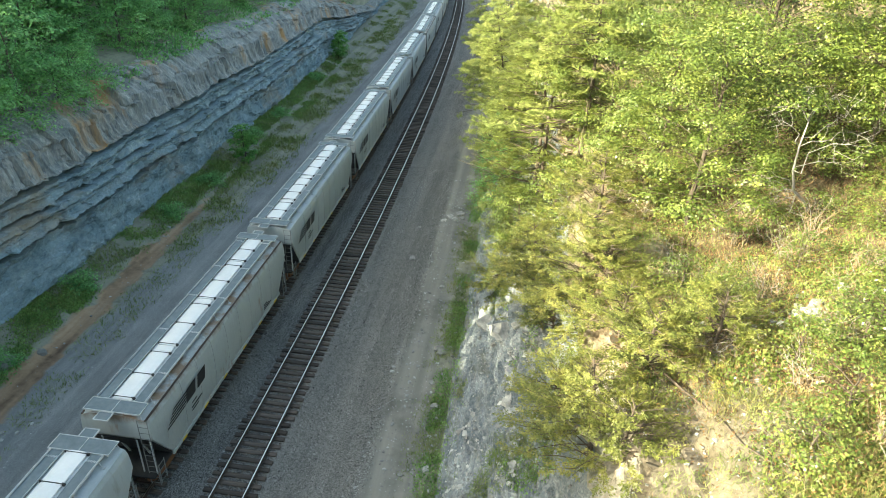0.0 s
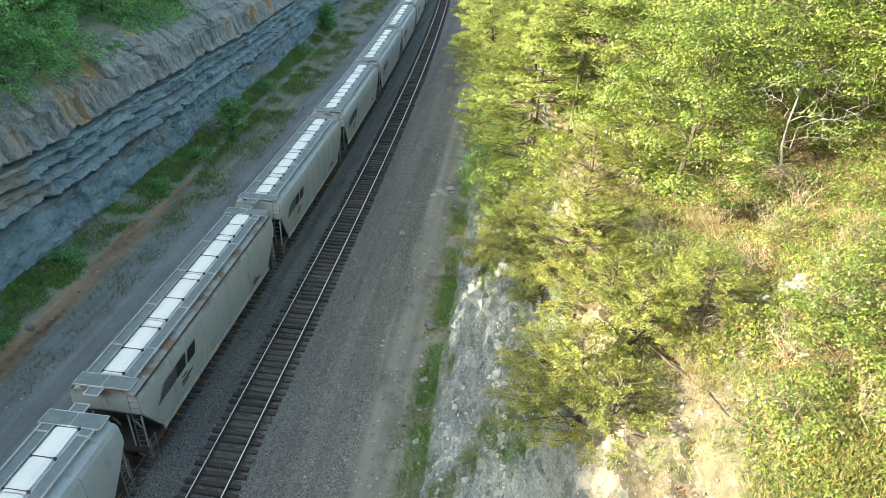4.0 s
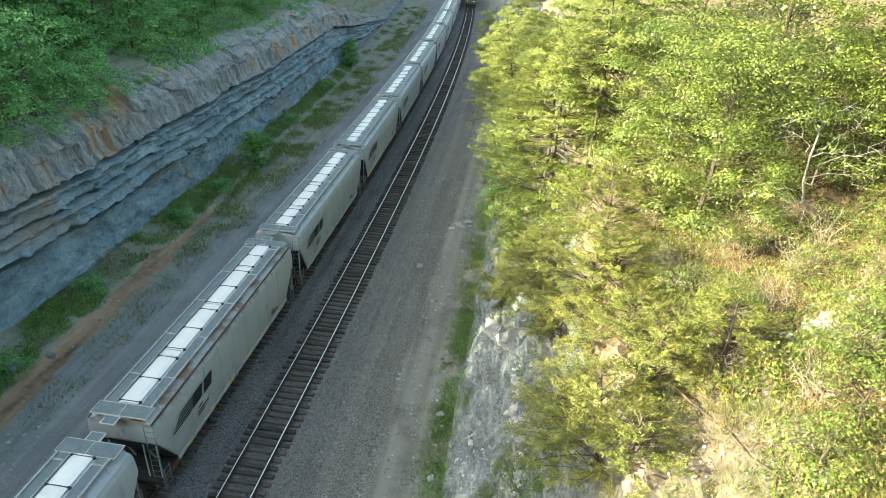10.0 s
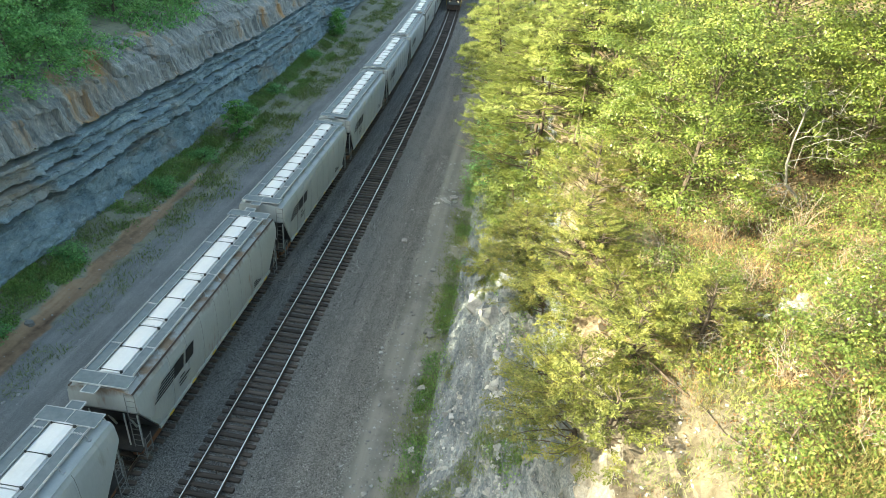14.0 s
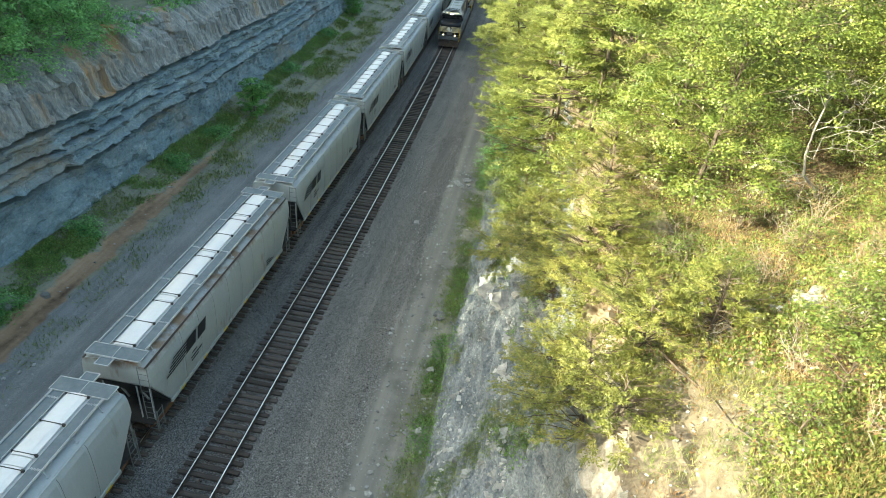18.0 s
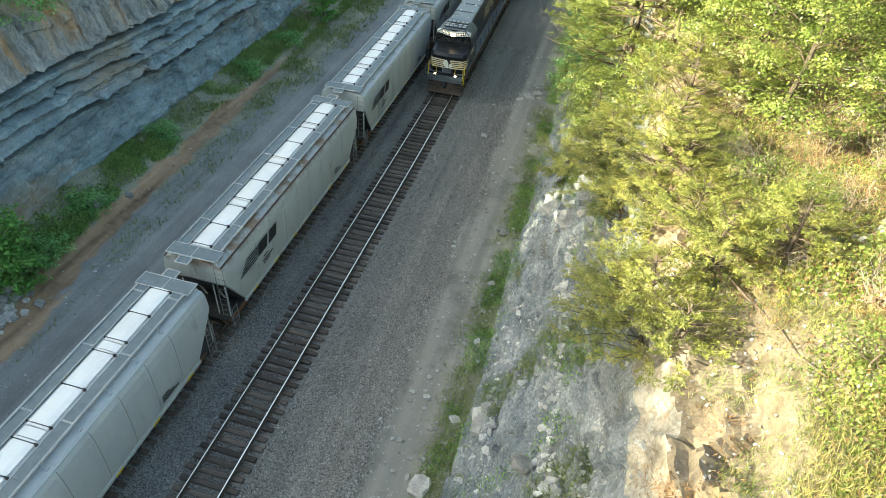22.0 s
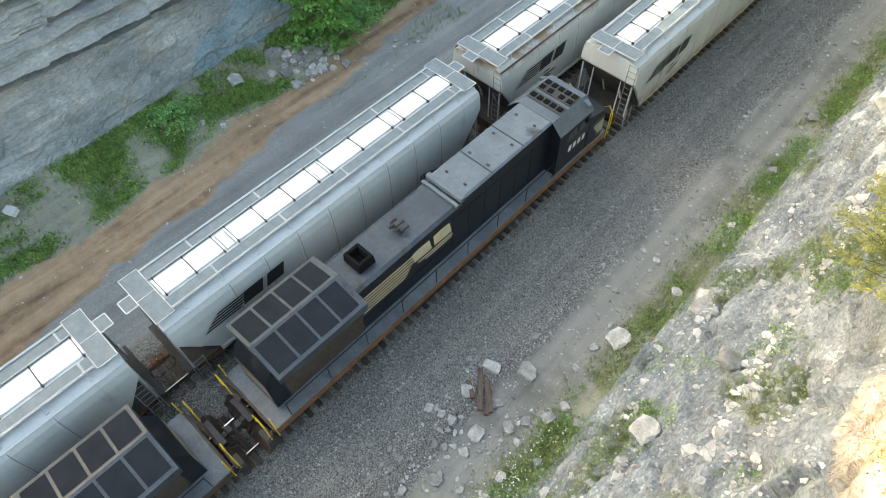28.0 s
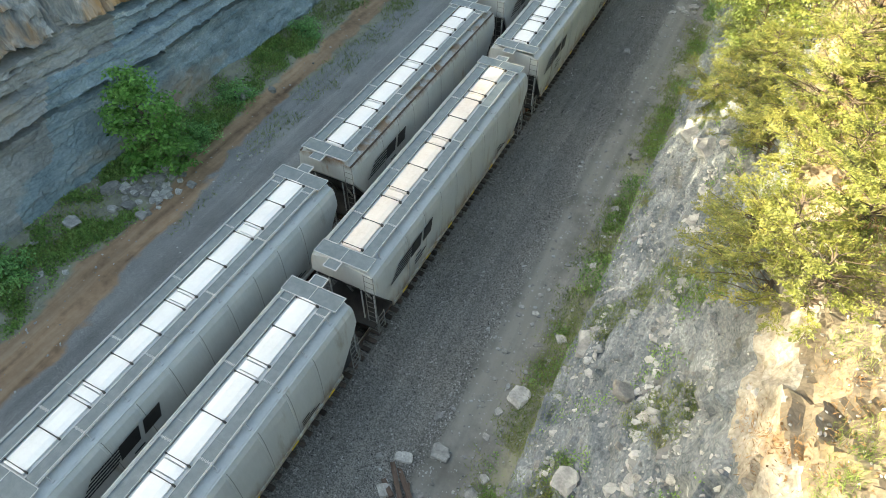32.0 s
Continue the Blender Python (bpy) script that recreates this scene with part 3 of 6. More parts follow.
def wall_u(y, z):
    """How far beside the line the wall's face stands at height z, with its beds, undercuts and joints."""
    s = bed_height(y, z)
    calm = max(.35, min(1.0, (y - 12) / 26)) if s < 3.4 else max(.5, min(1.0, (y - 12) / 24))      # the near foot of the wall is a plainer face
    if s < 3.6:
        u = -18.55 - .17 * s
        bed, amp = .42, .03
    elif s < 5.1:
        u = -18.85 - .12 * (s - 3.6)
        bed, amp = .3, .13
    elif s < 6.75:
        u = -19.25 - .1 * (s - 5.1)
        bed, amp = .33, .14
    else:
        u = -19.05 - .3 * (s - 6.75)
        bed, amp = .9, .07
    for seam, depth, tall in ((3.6, 1.1, .45), (4.5, .06, .1), (5.2, .75, .3), (6.0, .08, .1), (6.75, 1.2, .45)):
        d = seam - s + .07 * wave(y, seam, .5, 14) + .12 * noise.cell(Vector((y * .7, seam, 2.2)))
        keep = max(.25, min(1.0, .85 + 1.2 * wave(y, seam, .13, 4)))
        if 0 <= d < tall:
            u -= depth * keep
        elif tall <= d < tall + .6:
            u += .28 * keep * (1 - (d - tall) / .6)
        elif -.5 < d < 0:
            u += (.5 if seam == 3.6 else .3) * keep * (1 + d / .5)
    k = math.floor(s / bed + .4 * wave(y, s, .12, 8))
    u += amp * .45 * calm * noise.noise(Vector((k * 7.3, y * .35, k * 1.9)))
    if s > 8.9:
        u -= .95 * (s - 8.9) - .25 * noise.cell(Vector((y * .5, math.floor(s / .5), 8.8)))
    if s > 6.9:
        joint = y * .85 + .35 * wave(y, s, .35, 57)
        if joint - math.floor(joint) < .16 and noise.cell(Vector((math.floor(joint), 4.4, 1.1))) > -.4:
            u -= .3
        u += .3 * noise.cell(Vector((y * 1.1 + .3 * wave(y, z, .5, 2), 3.3, math.floor(s / 1.7) * 5.0))) - .1 * max(0.0, math.sin(y * 5.1 + 3 * wave(y, z, .3, 3)))
    else:
        u += calm * (.07 * noise.cell(Vector((y * .55 + .4 * wave(y, z, .4, 2), 1.3, k * 3.1))) + .14 * noise.cell(Vector((y * .33 + .5 * wave(y, z, .3, 6), 7.3, math.floor(s / 1.2) * 2.7))) * (1 if s < 3.4 else .4))
    wob = .3 * wave(y, z, .6, 51)
    if s > 6.75:
        u += .3 * facets(y * .9 + wob, s * .35, 21.5) + .14 * facets(y * 2.2 + wob, s * .7, 24.5, .7)
    else:
        u += calm * (.26 * facets(y * .35 + wob, s * .75, 31.5) + .16 * facets(y * .9 + wob, s * 1.5 + .2 * y, 34.5) + .04 * facets(y * 2.4, s * 3.2, 37.5))
    u += .7 * wave(y, z * .4, .09, 31) + .08 * calm * wave(y, z, .6, 13) + .03 * wave(y, z, 2.1, 17)
    return u


def rock_wall():
    yy = spread((-60, 0, .8), (0, 75, .17), (75, 130, .4), (130, 230, 1.5))
    top = 10.3
    zz = list(spread((-.6, 3, .13), (3, 7.2, .07), (7.2, top, .15)))
    verts, mats = [], []
    for y in yy:
        bx = bend(y)[0]
        fade = 1.0 if y < 105 else max(.25, 1 - (y - 105) / 60)
        for z in zz:
            zs = -.6 + (z + .6) * fade
            u = wall_u(y, z)
            if z > top - .5:
                u -= 1.2 * (z - top + .5) ** 2
            verts.append((bx + u, y, zs))
        for back, dz in ((.5, .1), (1.4, .0), (3.2, -.9)):
            verts.append((bx + wall_u(y, top) - 1 - back, y, -.6 + (top + .6) * fade + dz + .25 * wave(y, back, .4, 9)))
    m = len(zz) + 3
    faces = grid_faces(len(yy), m)
    ob = sheet("rock_wall", verts, faces, M_ROCK)
    for mat in (M_CAPROCK, M_GROUND, M_GREYROCK):
        ob.data.materials.append(mat)

    def kind(y, j):
        if j >= len(zz):
            return 2
        s = bed_height(y, zz[j])
        return 1 if s > 6.75 else 3 if y < 13.5 + 5 * wave(y, s, .22, 87) + .8 * s else 0
    ob.data.polygons.foreach_set("material_index", [kind(y, j) for y in yy[:-1] for j in range(m - 1)])
    return tagged(ob, "tall grey-blue shale wall with flat beds, dark undercuts and a pale jointed cap", "rock face", kind="structure")


rock_wall()


# ---- broken rock slope on the sunny side ----
SLOPE = [(9.15, -.95), (9.7, .2), (10.5, 1.6), (11.3, 2.7), (12.3, 4.2), (13.2, 5.3), (14.0, 6.3), (14.35, 7.7), (14.9, 9.2), (15.6, 10.3), (16.6, 11.1), (18.2, 11.75), (19.2, 10.6)]
_su, _sz = np.array(SLOPE).T
_sl = np.concatenate([[0], np.cumsum(np.hypot(np.diff(_su), np.diff(_sz)))])


def slope_point(y, s):
    """Point of the slope s metres up its face."""
    u, z = float(np.interp(s, _sl, _su)), float(np.interp(s, _sl, _sz))
    e = min(1.0, s, max(0.0, (_sl[-1] - 1.3 - s) / 1.5))
    wob = .35 * wave(y, s, .5, 3)
    t = s / 1.15 + .6 * wave(y, s, .1, 71) + .15 * wave(y, s, .7, 72) + .4 * noise.cell(Vector((y * .3 + .4 * wave(y, s, .6, 74), math.floor(s / 2.1), 5.5)))
    k = t - math.floor(t)
    strength = max(0.0, min(1.0, .55 + 1.6 * wave(y, math.floor(t) * 3.1, .12, 73)))
    ledge = .34 * ((k - .5) if k < .82 else (1 - k) * 1.78) * strength      # slab tops tilt out, risers fall back
    lump = .55 * wave(y, s, .16, 41) + .14 * wave(y * .6, s, .5, 43)
    broken = .3 * facets(y * .32 + wob, s * .8 + wob, 1.5) + .2 * facets(y * .8, s * 1.7 + wob, 4.5) + .11 * facets(y * 2.1, s * 3.6, 7.5)
    if s > 8.2:       # the cliff: blocky, with pockets
        broken = .5 * facets(y * .55 + wob, s * .5, 11.5) + .2 * facets(y * 1.3, s * 1.2, 14.5) + .08 * facets(y * 3, s * 3, 17.5)
        broken -= .3 * max(0.0, wave(y, s * .8, .75, 83) - .28)
    out = e * (ledge * (1.0 if s < 8.2 else .4) + lump + broken)
    return u - .8 * out, z + .55 * out


SURFACE = {}


def rock_slope():
    yy = spread((-30, 0, .8), (0, 46, .125), (46, 90, .4), (90, 200, 2.5))
    ss = spread((0, _sl[-1], .12))
    verts = []
    for y in yy:
        bx = bend(y)[0]
        for s in ss:
            u, z = slope_point(y, s)
            verts.append((bx + u, y, z))
    SURFACE["y"] = yy
    SURFACE["rows"] = []
    for i, y in enumerate(yy):
        row = np.array(verts[i * len(ss):(i + 1) * len(ss)])
        u = np.maximum.accumulate(row[:, 0] - bend(y)[0] + np.arange(len(ss)) * 1e-6)
        SURFACE["rows"].append((u, row[:, 2]))
    ob = sheet("rock_slope", verts, grid_faces(len(yy), len(ss)), M_PALE)
    for m in (M_LITTER, M_SUNCLIFF, M_BARE):
        ob.data.materials.append(m)

    def kind(y, s):
        if s > 13.2 + .8 * wave(y, s, .5, 66):
            return 1 if y > 17.5 + 3 * wave(y, s, .3, 68) else 3
        # edge set along the sun line, so the colour changes where light begins
        if s > 11.4 + .12 * max(0.0, 14 - y) + 1.0 * wave(y, s, .25, 69):
            return 2 if y < 18.5 + 2 * wave(y, s, .3, 70) else 1
        return 0
    ob.data.polygons.foreach_set("material_index", [kind(y, s) for y in yy[:-1] for s in ss[:-1]])
    return tagged(ob, "pale grey broken limestone slope with ledges and loose scree", "rock slope", kind="structure")


rock_slope()


# ---- covered hopper car ----
CAR = 18.15


def hull(mesh, shrink=0.0):
    """Curved sides, raised slope ends, faint ribs."""
    side = [(1.50, 1.15), (1.56, 1.6), (1.595, 2.3), (1.60, 3.0), (1.585, 3.6), (1.54, 4.02), (1.47, 4.2), (1.38, 4.27)]
    roof = [(.9, 4.37), (.5, 4.42), (0, 4.44)]
    st = [-8.3, -8.22, -7.6, -6.9, -6.35]
    ribs = [-5.6, -4.0, -2.4, -.8, .8, 2.4, 4.0, 5.6]
    ys2 = [(y, 0) for y in st]
    for r in ribs:
        ys2 += [(r - .05, 0), (r - .035, .022), (r + .035, .022), (r + .05, 0)]
    ys2 += [(-y, 0) for y in st[::-1]]
    rings = []
    for y, o in ys2:
        zb = 1.15 + max(0.0, abs(y) - 6.95) * 1.55
        prof = [(x + o, max(z, zb + i * .012)) for i, (x, z) in enumerate(side)] + roof
        ring = [(x, y, z) for x, z in prof] + [(-x, y, z) for x, z in prof[::-1][1:]]
        rings.append(ring)
    return mesh.rings(rings)


def ladder(mesh, x, y0, y1, z0, z1, n):
    for y in (y0, y1):
        mesh.tube([(x, y, z0), (x, y, z1)], .022, 5)
    for i in range(n):
        z = z0 + .12 + (z1 - z0 - .2) * i / (n - 1)
        mesh.tube([(x, y0, z), (x, y1, z)], .016, 5)


def end_ladder(mesh, y, x0, x1, z0, z1, n):
    for x in (x0, x1):
        mesh.tube([(x, y, z0), (x, y, z1)], .022, 5)
    for i in range(n):
        z = z0 + .12 + (z1 - z0 - .2) * i / (n - 1)
        mesh.tube([(x0, y, z), (x1, y, z)], .016, 5)


def bogie(parent, y, mat_w=None):
    g = part("bogie", Mesh().box(-1.05, 1.05, y - .22, y + .22, .42, .78, .04), M_DARK, parent, "dusty steel wheel truck")
    for s in (-1, 1):
        f = Mesh()
        x = s * 1.02
        f.slab([(y - 1.25, .35), (y - 1.25, .62), (y - .45, .82), (y + .45, .82), (y + 1.25, .62), (y + 1.25, .35), (y + .95, .35), (y + .5, .2), (y - .5, .2), (y - .95, .35)], x - .08, x + .08)
        part("side_frame", f, M_RUST, g)
    for dy in (-.89, .89):
        for s in (-1, 1):
            w = Mesh().disc((s * .76, y + dy, .42), (1, 0, 0), .42, .13, 18)
            w.disc((s * .69, y + dy, .42), (1, 0, 0), .455, .03, 18)
            part("wheel", w, M_RUST, g, smooth=False)
        part("axle", Mesh().tube([(-.76, y + dy, .42), (.76, y + dy, .42)], .08, 8), M_DARK, g)
    return g


def hopper(body, hatch, label, four=True, rust_edge=False):
    car = tagged(new("hopper_car"), label, "hopper car", "covered hopper cars")
    part("body", hull(Mesh()), body, car, "light grey curved steel body with faint ribs")
    # roof sheet, a little proud of the hull
    r = Mesh()
    prof = [(1.36, 4.285), (.9, 4.385), (.5, 4.435), (0, 4.455)]
    full = [(x, z) for x, z in prof] + [(-x, z) for x, z in prof[::-1][1:]]
    r.rings([[(x, y, z) for x, z in full] + [(x, y, z - .02) for x, z in full[::-1]] for y in (-8.28, 8.28)])
    part("roof", r, M_ROOF_RUSTY if rust_edge else M_ROOF, car, "weathered grey steel roof sheet")
    for s in (-1, 1):
        e = Mesh().box(s * 1.43 - (.05 if rust_edge else .03), s * 1.43 + .035, -8.28, 8.28, 4.225, 4.285, .012)
        part("roof_rail", e, M_GRIME if rust_edge else body, car)
        sill = Mesh().box(s * 1.5 - .06, s * 1.5 + .06, -7.0, 7.0, 1.02, 1.22, .02)
        part("side_sill", sill, body, car)
        for y in (-6.2, -3.9, -1.6, 1.0, 3.4, 5.9):
            part("reflector", Mesh().box(s * 1.565 - .006, s * 1.565 + .006, y, y + .42, 1.04, 1.14), M_YELLOW, car)
    # grimy seams down the sides at each rib
    for r in (-5.6, -4.0, -2.4, -.8, .8, 2.4, 4.0, 5.6):
        for s in (-1, 1):
            line = [(1.50, 1.24), (1.56, 1.6), (1.595, 2.3), (1.60, 3.0), (1.585, 3.6), (1.54, 4.02), (1.475, 4.19)]
            q = Mesh().add([(s * (x + .014), y, z) for x, z in line for y in (r + .036, r + .07)], [(2 * i, 2 * i + 1, 2 * i + 3, 2 * i + 2) for i in range(6)])
            part("seam", q, M_SEAM, car)
    # hatch covers in a trough along the roof
    gaps = [(-7.52, -4.75), (-4.35, -.15), (.3, 3.95), (4.4, 7.62)] if four else [(-7.52, -4.1), (-3.65, .1), (.55, 4.3), (4.7, 7.62)]
    part("hatch_coaming", Mesh().box(-.56, .56, -7.75, 7.85, 4.40, 4.54, .02), M_ROOF, car)
    for (a, b), (c, e) in zip(gaps, gaps[1:]):
        f = Mesh().rings([[(x, y, z) for x, z in ((-.42, 4.54), (-.42, 4.605), (-.2, 4.64), (.2, 4.64), (.42, 4.605), (.42, 4.54))] for y in (b + .03, c - .03)])
        part("hatch_cover", f, hatch, car, "short filler cover between the long hatch covers")
    for a, b in gaps:
        n = max(2, round((b - a) / 1.5))
        cover = Mesh()
        for i in range(n):
            p, q = a + (b - a) * i / n + .02, a + (b - a) * (i + 1) / n - .02
            cover.rings([[(x, p, z) for x, z in ((-.43, 4.54), (-.43, 4.62), (-.2, 4.66), (.2, 4.66), (.43, 4.62), (.43, 4.54))],
                         [(x, q, z) for x, z in ((-.43, 4.54), (-.43, 4.62), (-.2, 4.66), (.2, 4.66), (.43, 4.62), (.43, 4.54))]])
        h = part("hatch_cover", cover, hatch, car, "long white hatch cover" if hatch is M_HATCH else "long tan-stained hatch cover")
        for i in range(n + 1):
            y = a + (b - a) * i / n
            y = min(max(y, a + .12), b - .12)
            st = Mesh().box(-.45, .45, y - .013, y + .013, 4.655, 4.68).box(.44, .56, y - .03, y + .03, 4.56, 4.7).box(-.48, -.43, y - .025, y + .025, 4.56, 4.69)
            part("batten_bar", st, M_DARK, h)
    # running boards, crossovers and their edging
    for s in (-1, 1):
        x0, x1 = sorted((s * .6, s * 1.08))
        n = 5
        for i in range(n):
            b = Mesh().box(x0, x1, -7.55 + 15.1 * i / n + .004, -7.55 + 15.1 * (i + 1) / n - .004, 4.59, 4.612)
            part("running_board", b, M_GRATE, car, "grey open-mesh running board")
        part("board_edge", Mesh().tube([(s * 1.1, -7.55, 4.68), (s * 1.1, 7.55, 4.68)], .022, 6).box(s * 1.1 - .012, s * 1.1 + .012, -7.55, 7.55, 4.58, 4.625), M_EDGE, car)
        part("board_edge", Mesh().box(s * .59 - .01, s * .59 + .01, -7.55, 7.55, 4.56, 4.63), M_EDGE, car)
        for i in range(10):
            y = -7.2 + 1.6 * i
            k = Mesh()
            if i % 2:
                for q in range(8):        # ridged tread across the board
                    k.box(x0 + .06 * q, x0 + .06 * q + .03, y - .05 + .02 * (q % 2), y + .03 + .02 * (q % 2), 4.612, 4.64)
            k.tube([(s * 1.1, y, 4.68), (s * 1.22, y, 4.33)], .02, 5).box(s * 1.24 - .06, s * 1.24 + .06, y - .06, y + .06, 4.3, 4.37)
            part("board_bracket", k, M_EDGE, car)
        e = Mesh().box(-1.27, 1.27, s * 7.95 - .37, s * 7.95 + .37, 4.59, 4.62)
        pl = part("end_platform", e, M_GRATE, car, "grey mesh crossover platform at the roof end")
        f = Mesh()
        for y in (s * 7.95 - .37, s * 7.95 + .37):
            f.box(-1.28, 1.28, y - .014, y + .014, 4.58, 4.645)
        for x in (-1.27, 0.0, 1.27):
            f.box(x - .012, x + .012, s * 7.95 - .37, s * 7.95 + .37, 4.6, 4.64)
        for x in (-1.2, 1.2):
            f.tube([(x, s * 8.2, 4.6), (x * 1.08, s * 8.25, 4.3)], .02, 5)
        part("platform_edge", f, M_EDGE, pl)
        y0, y1 = sorted((s * 8.33, s * 8.82))
        st = part("brake_step", Mesh().box(-.5, .12, y0, y1, 4.56, 4.585), M_GRATE, car, "small square mesh step")
        f = Mesh()
        for x in (-.5, .12):
            f.box(x - .02, x + .02, y0, y1, 4.55, 4.61)
        for y in (y0, y1):
            f.box(-.5, .12, y - .02, y + .02, 4.55, 4.61)
        part("step_edge", f, M_EDGE, st)
    # ends: deck, posts, ladders, couplers
    for s in (-1, 1):
        dk = Mesh().box(-1.45, 1.45, min(s * 6.9, s * 8.55), max(s * 6.9, s * 8.55), 1.06, 1.14, .01).box(-.35, .35, min(s * 6.0, s * 8.6), max(s * 6.0, s * 8.6), .72, 1.06)
        part("end_deck", dk, M_DARK, car)
        slope_sheet = Mesh().slab([(s * 6.9, 1.02), (s * 8.29, 3.17), (s * 8.29, 3.11), (s * 6.9, .96)], -1.5, 1.5)
        part("slope_sheet", slope_sheet, M_DARK, car)
        for x in (-1.42, -.8, .8, 1.42):
            part("end_post", Mesh().tube([(x, s * 8.25, 1.1), (x, s * 8.25, 3.3)], .035, 6), M_BODY, car)
        for x in (-.5, .5):
            part("end_strut", Mesh().tube([(x, s * 7.2, 1.1), (x, s * 7.9, 2.9)], .05, 6), M_BODY, car)
        for x in (-1.5, 1.5):
            l = Mesh()
            ladder(l, x, s * 7.75, s * 8.2, .45, 3.3 if x * s > 0 else 1.6, 9 if x * s > 0 else 4)
            part("side_ladder", l, M_SEAM, car)
            l = Mesh()
            end_ladder(l, s * 8.3, min(x, x * .7), max(x, x * .7), .45, 4.3 if x * s < 0 else 2.2, 12 if x * s < 0 else 5)
            part("end_ladder", l, M_SEAM, car)
        c = Mesh().box(-.11, .11, min(s * 8.4, s * 9.0), max(s * 8.4, s * 9.0), .76, 1.0, .03).box(-.2, .12, min(s * 8.82, s * 9.06), max(s * 8.82, s * 9.06), .7, 1.05, .05)
        part("coupler", c, M_RUST, car)
        part("air_hose", Mesh().tube([(.35, s * 8.5, .85), (.4, s * 8.75, .5), (.3, s * 9.0, .45)], .03, 5), M_DARK, car)
        bogie(car, s * 6.75)
    part("brake_wheel", Mesh().disc((-.55, 8.42, 2.2), (0, 1, 0), .28, .04, 14), M_EDGE, car)
    for y in (-4.6, -1.55, 1.55, 4.6):
        t = Mesh().rings([[(-1.45, y - 1.45, 1.2), (1.45, y - 1.45, 1.2), (1.45, y + 1.45, 1.2), (-1.45, y + 1.45, 1.2)],
                          [(-.5, y - .35, .42), (.5, y - .35, .42), (.5, y + .35, .42), (-.5, y + .35, .42)]])
        part("discharge_chute", t, body, car)
        part("outlet_gate", Mesh().box(-.62, .62, y - .45, y + .45, .32, .44, .02), M_RUST, car)
    # maker's device as plain bars, and small stencilled lines
    for s in (-1, 1):
        dev = Mesh()
        x = s * 1.634
        for i in range(5):
            z = 2.72 + .15 * i
            a, b = -7.25 + .17 * i, -5.6 + .13 * i
            dev.add([(x, q, w) for q, w in ((a, z), (b, z), (b + .08, z + .085), (a + .09, z + .085))], [(0, 1, 2, 3)])
        for a, w in ((-5.46, .98), (-4.34, .88)):
            dev.add([(x, q, z) for q, z in ((a, 2.72), (a + w - .06, 2.74), (a + w + .14, 3.46), (a + .2, 3.44))], [(0, 1, 2, 3)])
        dev = part("marking", dev, M_LOGO, car, "black striped device painted on the side")
        for z, a, b in ((2.35, -5.0, -4.5), (2.12, -5.1, -4.0), (1.95, -5.1, -4.4), (1.75, 4.2, 5.0), (1.62, 4.2, 5.3), (1.9, 4.2, 4.7)):
            part("stencil", Mesh().add([(s * 1.632, a, z), (s * 1.632, b, z), (s * 1.634, b, z + .09), (s * 1.634, a, z + .09)], [(0, 1, 2, 3)]), M_LOGO, car)
    return car


car_clean = hopper(M_BODY, M_HATCH, "light grey covered hopper car with white roof hatches")
car_rusty = hopper(M_BODY_RUSTY, M_HATCH, "rust-streaked grey covered hopper car with white roof hatches", False, True)
car_dusty = hopper(M_BODY_DUSTY, M_HATCH, "light grey covered hopper car with dust-browned lower sides")
car_tan = hopper(M_BODY_DUSTY, M_HATCH_TAN, "light grey covered hopper car with tan-stained roof hatches", False)
LEFT_START = 8.825
left_cars = []
for n in range(-3, 15):
    y = LEFT_START + CAR * n
    src = car_rusty if n == 1 or n in (6, 11) else car_clean
    m = on_track(LEFT, y)
    if n == 1:
        car_rusty.matrix_basis = m
    elif n == 0:
        car_clean.matrix_basis = m
    else:
        left_cars.append(copy_thing(src, m))


